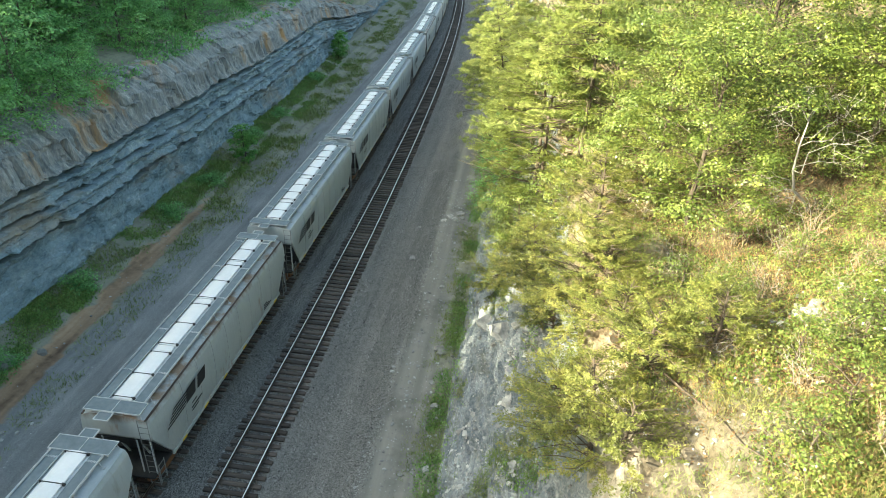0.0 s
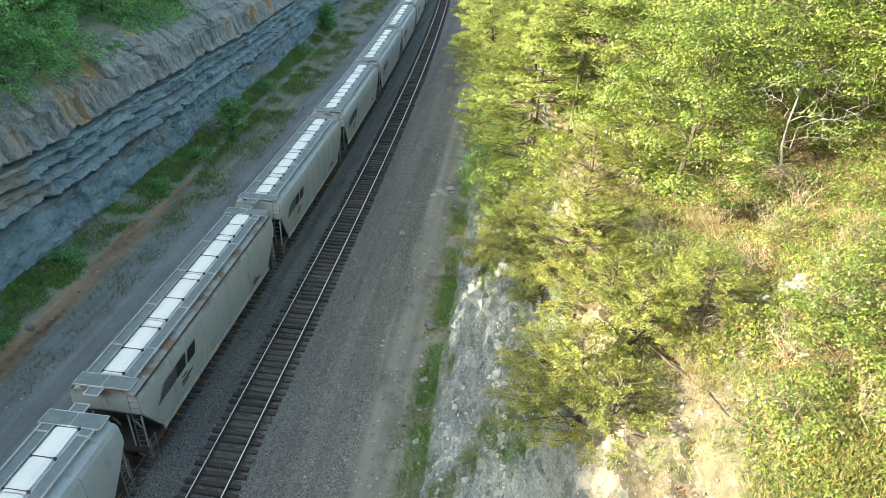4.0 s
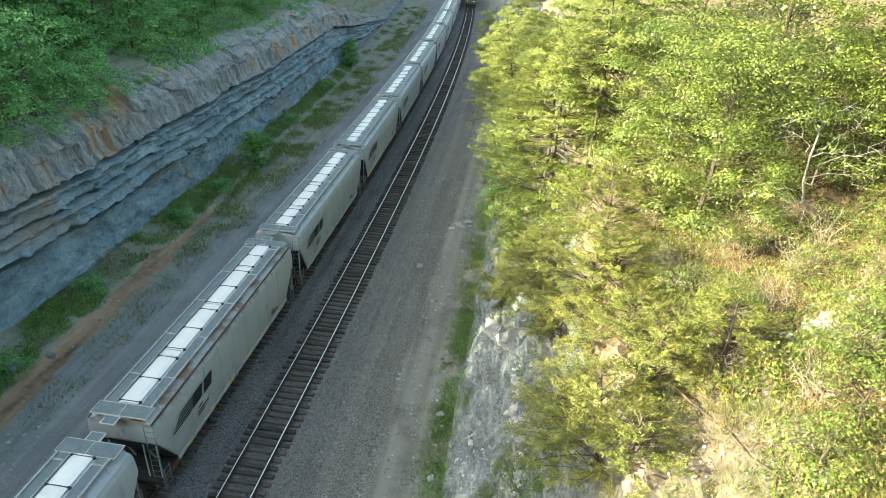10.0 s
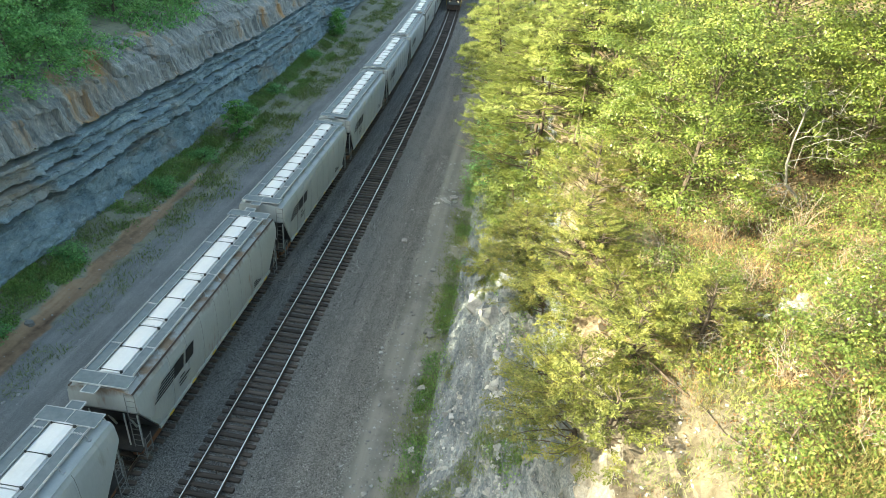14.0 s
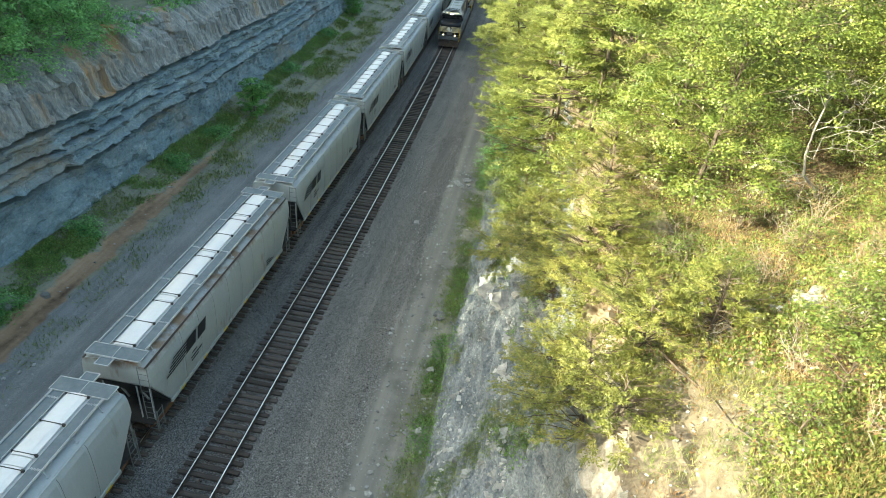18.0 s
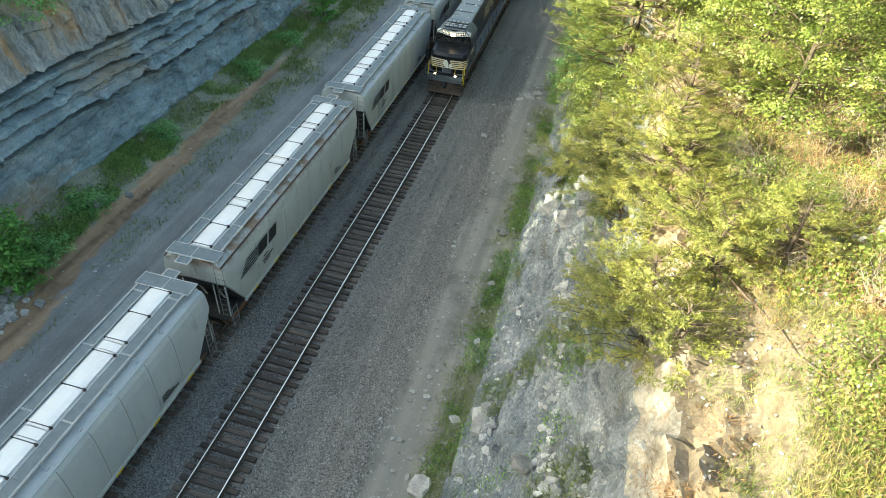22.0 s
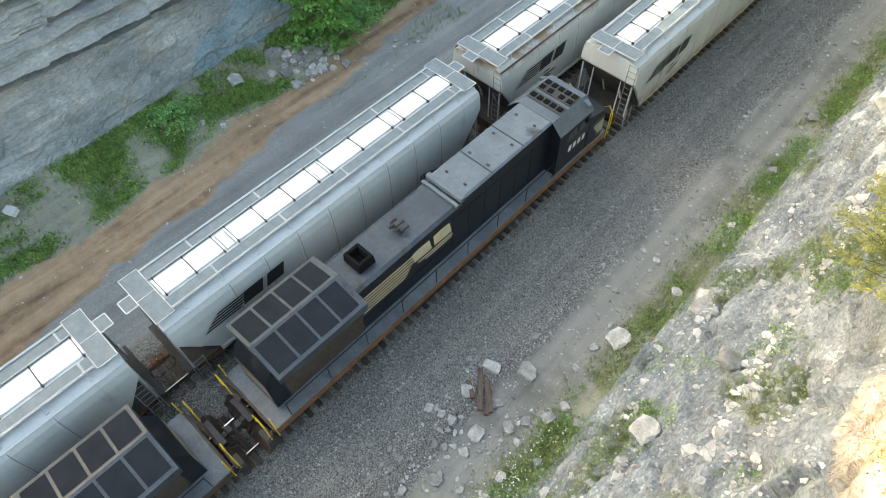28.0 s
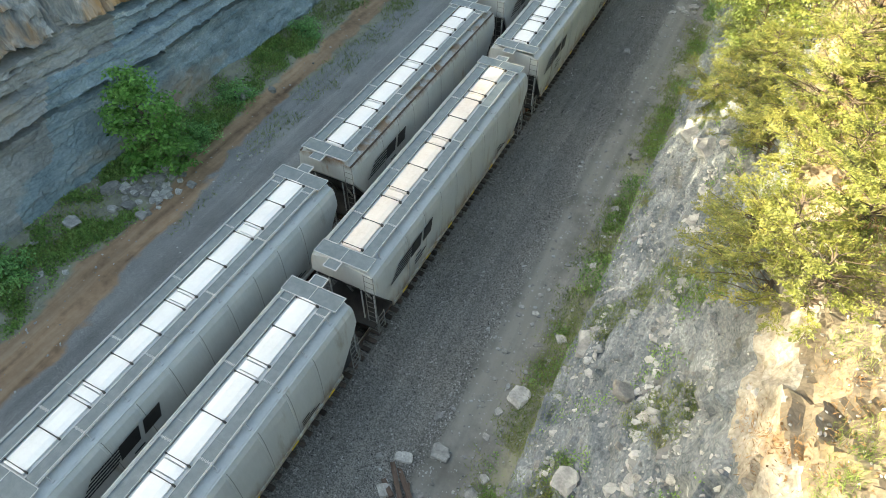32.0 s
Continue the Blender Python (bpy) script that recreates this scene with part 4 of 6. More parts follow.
# ---- road locomotive ----
def locomotive(label):
    """Front coupler at y = -11.15, cab forward, wide radiators at the back."""
    o = -11.15
    eng = tagged(new("locomotive"), label, "locomotive", "coupled locomotives")
    part("frame", Mesh().box(-1.5, 1.5, o + .9, o + 21.4, 1.28, 1.58, .03), M_GRIME, eng, "grimy steel underframe")
    part("front_sheet", Mesh().box(-1.5, 1.5, o + .86, o + .9, 1.2, 1.62), M_BLACK, eng)
    part("walkway", Mesh().box(-1.55, 1.55, o + 1.0, o + 21.3, 1.58, 1.64, .01), M_WALK, eng, "worn side walkway, coloured blue-grey for the reflected sky")
    porch = Mesh().box(-1.45, 1.45, o + .42, o + 1.05, 1.42, 1.5, .01).box(-1.45, 1.45, o + .4, o + .46, 1.1, 1.58)
    part("front_porch", porch, M_WALK, eng, "worn deck ahead of the nose, coloured blue-grey for the reflected sky")
    tank = Mesh().prism([(-1.25, .45), (1.25, .45), (1.45, .75), (1.45, 1.28), (-1.45, 1.28), (-1.45, .75)], o + 7.6, o + 14.2)
    part("fuel_tank", tank, M_BLACK, eng)
    # nose: pointed in plan, striped round the corners
    plan = ((-1.5, 2.72), (-1.5, 1.42), (-1.24, 1.1), (0, .95), (1.24, 1.1), (1.5, 1.42), (1.5, 2.72))
    n = Mesh()
    n.rings([[(x, o + y, 1.6) for x, y in plan], [(x, o + y, 3.0) for x, y in plan],
             [(x * .96, o + max(y, .95 + (y - .95) * .8 + .2), 3.2) for x, y in plan], [(x * .93, o + 2.72, 3.5) for x, y in plan]])
    part("nose", n, M_BLACK, eng, "sloping pointed black nose")
    for i in range(5):
        z = 2.74 - .155 * i
        for s in (-1, 1):
            line = ((.2 + .05 * (i % 2), .965), (1.245, 1.088), (1.512, 1.415), (1.512, 2.25 - .1 * i))
            st = Mesh()
            st.add([(s * x, o + y, h) for h in (z - .095, z) for x, y in line], [(0, 1, 5, 4), (1, 2, 6, 5), (2, 3, 7, 6)])
            part("nose_stripe", st, M_STRIPE, eng, "cream stripe wrapped round the nose")
    d = Mesh()
    for q in ([(-.36, 2.62), (-.12, 2.28), (.08, 2.26), (.1, 2.7), (-.06, 2.98), (-.3, 2.84)], [(.1, 2.3), (.4, 2.42), (.34, 2.7), (.16, 2.62)]):
        d.add([(x, o + .925 + abs(x) * .12, z - .22) for x, z in q], [tuple(range(len(q)))])
    part("nose_emblem", d, M_WHITE, eng, "white shape on the nose")
    part("nose_door_line", Mesh().box(-.36, -.33, o + .955, o + .97, 1.65, 2.2).box(.33, .36, o + .955, o + .97, 1.65, 2.2), M_EDGE, eng)
    part("nose_door", Mesh().box(-.3, .3, o + .92, o + .94, 1.62, 2.0), M_WALK, eng, "blue-grey panel below the nose stripes")
    for x in (-.75, .8):
        part("nose_vent", Mesh().box(x - .06, x + .06, o + 2.05, o + 2.2, 3.36, 3.46, .02), M_DARK, eng)
    # cab
    cab = Mesh()
    sec = lambda y, zf: [(-1.48, o + y, 1.6), (1.48, o + y, 1.6), (1.48, o + y, zf - .55), (.95, o + y, zf), (-.95, o + y, zf), (-1.48, o + y, zf - .55)]
    cab.rings([sec(2.7, 4.45), sec(2.9, 4.6), sec(5.0, 4.62)])
    part("cab", cab, M_BLACK, eng, "black wide-nose cab")
    rf = Mesh().rings([[(-1.5, o + y, z - .56), (-.95, o + y, z), (.95, o + y, z), (1.5, o + y, z - .56), (1.5, o + y, z - .52), (.96, o + y, z + .04), (-.96, o + y, z + .04), (-1.5, o + y, z - .52)] for y, z in ((2.62, 4.6), (5.05, 4.63))])
    part("cab_roof", rf, M_CABROOF, eng)
    for x0, x1 in ((-1.3, -.7), (-.62, -.04), (.04, .62), (.7, 1.3)):
        part("windshield", Mesh().slab([(o + 2.68, 3.56), (o + 2.68, 4.02), (o + 2.695, 4.02), (o + 2.695, 3.56)], x0, x1), M_GLASS, eng)
    for s in (-1, 1):
        for a, b in ((2.95, 3.6), (3.75, 4.4)):
            part("side_window", Mesh().box(min(s * 1.485, s * 1.495), max(s * 1.485, s * 1.495), o + a, o + b, 3.3, 3.9), M_GLASS, eng)
        part("cab_mirror", Mesh().box(s * 1.6 - .08, s * 1.6 + .08, o + 2.8, o + 2.85, 3.35, 3.75).tube([(s * 1.48, o + 2.83, 3.5), (s * 1.6, o + 2.83, 3.5)], .02, 5), M_DARK, eng)
        for i in range(4):
            a = o + 2.95 + i * .34
            part("cab_bar", Mesh().box(min(s * 1.484, s * 1.49), max(s * 1.484, s * 1.49), a, a + .2, 2.55, 2.9), M_WHITE, eng, "white bar on the cab side")
    # pointed housing of the headlight and number boards over the windows
    face = lambda x, f, lift=0.0: (x, o + 2.4 + .24 * abs(x) / 1.4 + .1 * f - lift, 4.12 + .16 * abs(x) / 1.4 + f * (.33 - .2 * max(0.0, abs(x) - .95) / .45))
    hb = Mesh().rings([[face(x, 0), face(x, 1), (x, o + 2.95, face(x, 1)[2] + .02), (x, o + 2.95, face(x, 0)[2])] for x in (-1.4, -.95, 0, .95, 1.4)])
    part("light_box", hb, M_ROOF, eng, "pale pointed housing of the number boards")
    for s in (-1, 1):
        quad = lambda a, b, f0, f1, lift: Mesh().add([face(s * a, f0, lift), face(s * b, f0, lift), face(s * b, f1, lift), face(s * a, f1, lift)], [(0, 1, 2, 3)])
        nbd = part("number_board", quad(.27, 1.0, .2, .82, .008), M_LOGO, eng, "lit number board with bright bars")
        for i in range(5):
            part("number_bar", quad(.325 + .13 * i, .395 + .13 * i, .32, .7, .016), M_NUMBER, nbd)
        part("headlight", Mesh().disc((s * .11, o + 2.39, 4.28), (0, 1, 0), .1, .07, 14), M_LAMP, eng, "lit headlight")
        part("ditch_light", Mesh().disc((s * .85, o + .4, 1.72), (0, 1, 0), .09, .06, 14), M_LAMP, eng, "lit ditch light")
        part("ditch_light_housing", Mesh().disc((s * .85, o + .47, 1.72), (0, 1, 0), .16, .1, 14), M_BLACK, eng)
    # trays of louvred covers on the cab roof
    for y0, y1, rows in ((2.98, 3.78, 2), (3.98, 4.5, 1)):
        tray = part("roof_tray", Mesh().box(-.92, .92, o + y0, o + y1, 4.65, 4.71, .02), M_DARK, eng)
        for r in range(rows):
            c = y0 + (y1 - y0) * (r + .5) / rows
            for x in ((-.72, -.36, 0, .36, .72), (-.74, -.3, .3, .74))[r]:
                part("roof_plate", Mesh().box(x - .13, x + .13, o + c - .13, o + c + .13, 4.7, 4.76, .02), M_ROOFBOX, tray, "blue-grey ribbed cover")
    # hoods
    def hood(a, b, half, top, slope, name, mat=M_BLACK, roof=M_HOOD):
        pr = [(-half, 1.64), (half, 1.64), (half, top - slope), (half - slope, top), (-half + slope, top), (-half, top - slope)]
        part(name, Mesh().prism(pr, o + a, o + b), mat, eng)
        pr2 = [(-half - .015, top - slope), (-half + slope, top + .004), (half - slope, top + .004), (half + .015, top - slope), (half + .015, top - slope + .03), (half - slope, top + .03), (-half + slope, top + .03), (-half - .015, top - slope + .03)]
        part(name + "_roof", Mesh().prism(pr2, o + a, o + b), roof, eng, "dark roof with the sky's blue-grey reflection in its colour")
    hood(5.0, 10.75, .92, 4.62, .08, "equipment_hood")
    hood(10.75, 16.4, .92, 4.42, .12, "engine_hood", roof=M_ENGROOF)
    part("hood_step", Mesh().box(-.98, .98, o + 10.6, o + 10.85, 4.5, 4.74, .03).box(-.98, .98, o + 10.95, o + 11.1, 4.4, 4.56, .02), M_HOOD, eng)
    for y in (6.9, 8.9):
        part("roof_seam", Mesh().box(-.9, .9, o + y - .02, o + y + .02, 4.65, 4.675), M_DARK, eng)
    for y in (5.7, 7.2, 8.7, 10.1):
        for x in (-.5, .5):
            part("lifting_eye", Mesh().box(x - .07, x + .07, o + y - .05, o + y + .05, 4.65, 4.7, .015), M_WHITE, eng)
    # exhaust stack and horns
    ring = lambda d, z: [(-.42 + d, o + 15.0 + d, z), (.42 - d, o + 15.0 + d, z), (.42 - d, o + 15.7 - d, z), (-.42 + d, o + 15.7 - d, z)]
    st = Mesh().rings([ring(-.04, 4.42), ring(0, 4.88), ring(.05, 4.9), ring(.12, 4.88), ring(.15, 4.45)], False)
    part("exhaust_outlet", st, M_SOOT, eng, "sooty open exhaust stack")
    part("outlet_floor", Mesh().box(-.32, .32, o + 15.1, o + 15.6, 4.44, 4.5), M_SOOT, eng)
    hn = Mesh()
    for x, dy in ((-.3, -.3), (-.15, .25), (0, -.35), (.15, .28), (.28, -.2)):
        hn.tube([(x, o + 13.4, 4.7), (x, o + 13.4 + dy, 4.72)], .035, 7, .09)
    hn.box(-.35, .35, o + 13.36, o + 13.44, 4.55, 4.68).box(-.05, .05, o + 13.35, o + 13.45, 4.42, 4.6)
    part("horn", hn, M_DARK, eng, "cluster of black air horns")
    # radiators
    rad = Mesh().rings([[(-1.45, o + y, 3.9), (1.45, o + y, 3.9), (1.5, o + y, 4.38), (0, o + y, 4.72), (-1.5, o + y, 4.38)] for y in (16.35, 20.35)])
    part("radiator_housing", rad, M_ENGROOF, eng, "wide winged radiator housing")
    hood(16.4, 20.1, .95, 3.95, .02, "radiator_hood", M_RAILSIDE)
    part("radiator_rear", Mesh().slab([(o + 20.1, 1.64), (o + 20.75, 1.64), (o + 20.75, 3.5), (o + 20.3, 4.3), (o + 20.1, 4.3)], -.95, .95), M_BLACK, eng)
    for i in range(5):
        z = 2.3 + .19 * i
        part("rear_stripe", Mesh().add([(x, o + 20.757, h) for x, h in ((-.95, z), (.95, z), (.95, z + .09), (-.95, z + .09))], [(0, 1, 2, 3)]), M_CREAM, eng)
    for i in range(4):
        a, b = 16.6 + .93 * i, 16.6 + .93 * (i + 1) - .1
        for s in (-1, 1):
            f = lambda x: 4.72 - abs(x) * .2267 + .012
            x0, x1 = .12, 1.36
            g = Mesh().add([(s * x0, o + a, f(x0)), (s * x1, o + a, f(x1)), (s * x1, o + b, f(x1)), (s * x0, o + b, f(x0))], [(0, 1, 2, 3)])
            part("radiator_screen", g, M_SCREEN, eng, "dark mesh radiator screen")
    # side markings
    for s in (-1, 1):
        x = s * .928
        f = (lambda q: o + 27.4 - q) if s > 0 else (lambda q: o + q)      # mirrored, so that the stripes lead on either side
        for i in range(6):
            z = 2.7 + .19 * i
            st = Mesh().add([(x + s * .004, f(q), h) for q, h in ((14.0 - .13 * i, z), (16.25, z), (16.25, z + .1), (13.94 - .13 * i, z + .1))], [(0, 1, 2, 3)])
            part("hood_stripe", st, M_CREAM, eng, "dull gold stripe on the hood side")
        for a in (11.35, 12.5):
            blk = Mesh().add([(x + s * .003, f(q), z) for q, z in ((a, 3.18), (a + .3, 3.16), (a + 1.0, 3.2), (a + 1.05, 3.85), (a + .7, 3.88), (a + .12, 3.84))], [tuple(range(6))])
            part("hood_device", blk, M_CREAM, eng, "dull gold block device on the hood side")
        for z, b in ((2.95, 13.3), (2.78, 12.9)):
            part("lettering_bar", Mesh().add([(x + s * .003, f(q), h) for q, h in ((11.3, z), (b, z), (b, z + .11), (11.3, z + .11))], [(0, 1, 2, 3)]), M_CREAM, eng)
        # doors along the hood
        for i in range(11):
            a = 5.4 + i * 1.0
            part("hood_door", Mesh().box(min(s * .922, s * .935), max(s * .922, s * .935), o + a, o + a + .9, 1.75, 2.4 if a > 10.5 else 3.9), M_BLACK, eng)
        # handrail along the walkway
        hr = Mesh().tube([(s * 1.5, o + 5.2, 2.6), (s * 1.5, o + 20.6, 2.6)], .022, 6)
        for i in range(9):
            hr.tube([(s * 1.5, o + 5.2 + 1.92 * i, 1.6), (s * 1.5, o + 5.2 + 1.92 * i, 2.6)], .02, 5)
        part("handrail", hr, M_BLACK, eng)
        part("running_step_edge", Mesh().box(min(s * 1.5, s * 1.56), max(s * 1.5, s * 1.58), o + 1.0, o + 21.3, 1.2, 1.6), M_GRIME, eng, "grimy rust-brown edge of the underframe")
        for end, y in ((0, o + .5), (1, o + 21.6)):
            r = Mesh()
            r.tube([(s * 1.45, y, .9), (s * 1.45, y, 2.3), (s * 1.2, y, 2.65), (s * .8, y, 2.3), (s * .75, y, 1.6)], .028, 6)
            r.tube([(s * 1.5, y + (.3 if end == 0 else -.3), .9), (s * 1.5, y + (.3 if end == 0 else -.3), 2.6)], .028, 6)
            part("grab_rail", r, M_YELLOW, eng, "yellow grab rail")
            for k in range(4):
                part("step", Mesh().box(min(s * 1.0, s * 1.5), max(s * 1.0, s * 1.5), y - .12, y + .2, .35 + .3 * k, .39 + .3 * k), M_DARK, eng)
    for end, y in ((-1, o + .6), (1, o + 21.7)):
        pl = Mesh().rings([[(-1.42, y - end * .1, .14), (1.42, y - end * .1, .14), (1.42, y - end * .1, .95), (-1.42, y - end * .1, .95)], [(-1.42, y + end * .3, .12), (1.42, y + end * .3, .12), (1.3, y, .8), (-1.3, y, .8)]])
        pl.box(-1.4, 1.4, min(y - end * .1, y - end * .2), max(y - end * .1, y - end * .2), .3, 1.3)
        part("plow", pl, M_GRIME, eng, "scuffed steel pilot plow")
        c = Mesh().box(-.12, .12, y - .3, y + .3 + .0, .78, 1.02, .03).box(-.2, .14, y + end * .42 - .13, y + end * .42 + .13, .7, 1.06, .05)
        part("coupler", c, M_DARK, eng)
        for x in (-.7, -.5, .5, .7):
            part("air_hose", Mesh().tube([(x, y + end * .1, 1.2), (x, y + end * .35, .9), (x * .9, y + end * .35, .5)], .03, 5), M_DARK, eng)
        part("anticlimber", Mesh().box(-.6, .6, y - .12, y + .12, 1.3, 1.6, .02), M_BLACK, eng)
    for yc in (o + 4.6, o + 17.7):
        g = part("bogie", Mesh().box(-.9, .9, yc - 1.9, yc + 1.9, .55, 1.0, .05), M_DARK, eng, "three-axle wheel truck")
        for s in (-1, 1):
            part("side_frame", Mesh().slab([(yc - 2.4, .5), (yc - 2.4, .85), (yc - 2, 1.05), (yc + 2, 1.05), (yc + 2.4, .85), (yc + 2.4, .5), (yc + 1.2, .4), (yc - 1.2, .4)], s * 1.05 - .09, s * 1.05 + .09), M_RUST, g)
            for dy in (-1.85, 0, 1.85):
                part("wheel", Mesh().disc((s * .76, yc + dy, .53), (1, 0, 0), .53, .14, 20), M_RUST, g)
                part("axle_box", Mesh().box(s * 1.1 - .08, s * 1.1 + .12, yc + dy - .17, yc + dy + .17, .4, .7, .04), M_RUST, g)
    return eng


loco_lead = locomotive("black road locomotive with gold stripes and lit headlights, leading the train")
loco_trail = copy_thing(loco_lead, pose(0, 200, 0))
for ob in loco_trail.children_recursive:      # darker roof fittings and a rustier frame edge on this one
    for kind, mat in (("lifting_eye", M_DARK), ("roof_plate", M_SOOT), ("running_step_edge", M_RUST), ("light_box", M_CABROOF)):
        if ob.name.startswith(kind):
            ob.material_slots[0].link = "OBJECT"
            ob.material_slots[0].material = mat
tagged(loco_trail, "black road locomotive running backwards behind the leading one")
right_cars = [car_tan if n == 2 else car_dusty if n == 0 else copy_thing(car_dusty, pose(0, 300, 0)) for n in range(9)]
for c in right_cars:
    tagged(c, "dust-browned light grey hopper car rolling behind the locomotives" if c is not car_tan else "light grey covered hopper car with tan-stained roof hatches")


# ---- movement ----
SPEED, HEAD = 11.56, 35.7        # metres a second; where the front coupler stands at 23 s


def motions():
    rolling = [(loco_lead, 11.15, 0), (loco_trail, 33.45, 180)] + [(c, 44.6 + CAR * (n + .5), 0) for n, c in enumerate(right_cars)]
    for thing, back, turn in rolling:
        rows = []
        for i in range(33):
            t = float(i)
            y = HEAD - SPEED * (t - 23.0) + back
            rows.append((t, on_track(0.0, y) @ pose(0, 0, 0, 0, 0, turn)))
        walk(thing, rows)


# ---- plants ----
def gz(u, y):
    """Ground or rock surface u metres beside the line."""
    z = height(u, y)
    if 9.2 < u < 18.4 and -30 < y < 200:
        i = min(int(np.searchsorted(SURFACE["y"], y)), len(SURFACE["rows"]) - 1)
        z = max(z, float(np.interp(u, *SURFACE["rows"][i])))
    return z


def leaf_quads(points, size, rng, aspect=.55, up=.6, along=None, spread_dir=.5, out=None):
    """One small rhombic leaf at each point, facing about, tipped to the sky."""
    n = len(points)
    nor = rng.normal(size=(n, 3))
    nor[:, 2] = np.abs(nor[:, 2]) + up
    if out is not None:
        nor = nor * .45 + out
    nor /= np.linalg.norm(nor, axis=1, keepdims=True)
    d = rng.normal(size=(n, 3)) * (spread_dir if along is not None else 1.0)
    if along is not None:
        d += along
    d -= (d * nor).sum(1, keepdims=True) * nor
    d /= np.linalg.norm(d, axis=1, keepdims=True) + 1e-9
    s = np.cross(nor, d)
    l = (size * rng.uniform(.6, 1.35, n))[:, None]
    w = l * aspect
    v = np.stack([points, points + d * l * .5 + s * w * .5, points + d * l, points + d * l * .5 - s * w * .5], 1).reshape(-1, 3)
    return v


def quad_mesh(name, v, mat, parent=None, label=""):
    n = len(v) // 4
    data = bpy.data.meshes.new(name)
    data.vertices.add(len(v))
    data.vertices.foreach_set("co", v.astype(np.float32).ravel())
    data.loops.add(n * 4)
    data.loops.foreach_set("vertex_index", np.arange(n * 4, dtype=np.int32))
    data.polygons.add(n)
    data.polygons.foreach_set("loop_start", np.arange(0, n * 4, 4, dtype=np.int32))
    data.polygons.foreach_set("loop_total", np.full(n, 4, dtype=np.int32))
    data.update(calc_edges=True)
    data.materials.append(mat)
    ob = new(name, data)
    ob.parent = parent
    return tagged(ob, label)


def limb(mesh, rng, a, b, r, sag=0.0, n=5, steps=4, crook=.04):
    a, b = Vector(a), Vector(b)
    pts = []
    for i in range(steps + 1):
        t = i / steps
        p = a.lerp(b, t)
        p.z += sag * math.sin(t * 3.14)
        if 0 < i < steps:
            p += Vector(rng.normal(size=3)) * (b - a).length * crook
        pts.append(tuple(p))
    mesh.tube(pts, r, n, r * .3)
    return pts


def broad_tree(name, label, h, r, clumps, per, leaf, mat, seed, group, low=.3, category="tree", bark=None, flat=.6, forks=2, spread_of=1.0, void=.12):
    """Trunk, limbs and domed clumps of leaves, with gaps between."""
    rng = np.random.default_rng(seed)
    bark = bark or M_BARK
    tree = tagged(new(name), label, category, group)
    wood = Mesh()
    lean = rng.normal(size=2) * h * .04
    limb(wood, rng, (0, 0, -.3), (lean[0], lean[1], h * .85), .012 * h + .02, 0, 6, 5, .012)
    pts, outs = [], []
    for i in range(clumps):
        t = low + (1 - low) * (i + rng.uniform()) / clumps
        a = i * 2.4 + rng.uniform(-.6, .6)
        rad = r * max(.12, 1 - abs((t - (low + .32)) / .75) ** 2.2) * (1 - .75 * rng.uniform() ** 1.6)
        c = np.array([lean[0] * t + rad * math.cos(a), lean[1] * t + rad * math.sin(a), h * t * rng.uniform(.95, 1.04)])
        start = (lean[0] * t * .7, lean[1] * t * .7, h * min(.82, t * .74))
        if i % forks == 0:
            limb(wood, rng, start, tuple(c), .012 + .0022 * h * rng.uniform(.5, 1), .05 * r, 4, 3)
        if rng.uniform() < void:
            continue
        cr = (rng.uniform(.09, .2) * r + .12) * spread_of
        m = max(8, int(per * rng.uniform(.6, 1.3)))
        d = rng.normal(size=(m, 3))
        d[:, 2] = np.abs(d[:, 2]) * 1.1 - .45
        d /= np.linalg.norm(d, axis=1, keepdims=True)
        reach = cr * (1.25 - .9 * rng.uniform(size=(m, 1)) ** 2.2) * rng.uniform(.75, 1.25, (m, 1))
        # ragged outline: a few sprays reach further
        lobes = 1 + .35 * np.sin(3 * np.arctan2(d[:, 1], d[:, 0]) + rng.uniform(0, 6)) * np.sin(5 * d[:, 2] + rng.uniform(0, 6))
        p = d * reach * lobes[:, None] * np.array([1.2, 1.2, flat])
        pts.append(c + p)
        outs.append(d * .75 + np.array([0, 0, .35]))
    part("trunk", wood, bark, tree)
    quad_mesh("crown", leaf_quads(np.concatenate(pts), leaf, rng, .6, .4, out=np.concatenate(outs)), mat, tree)
    return tree


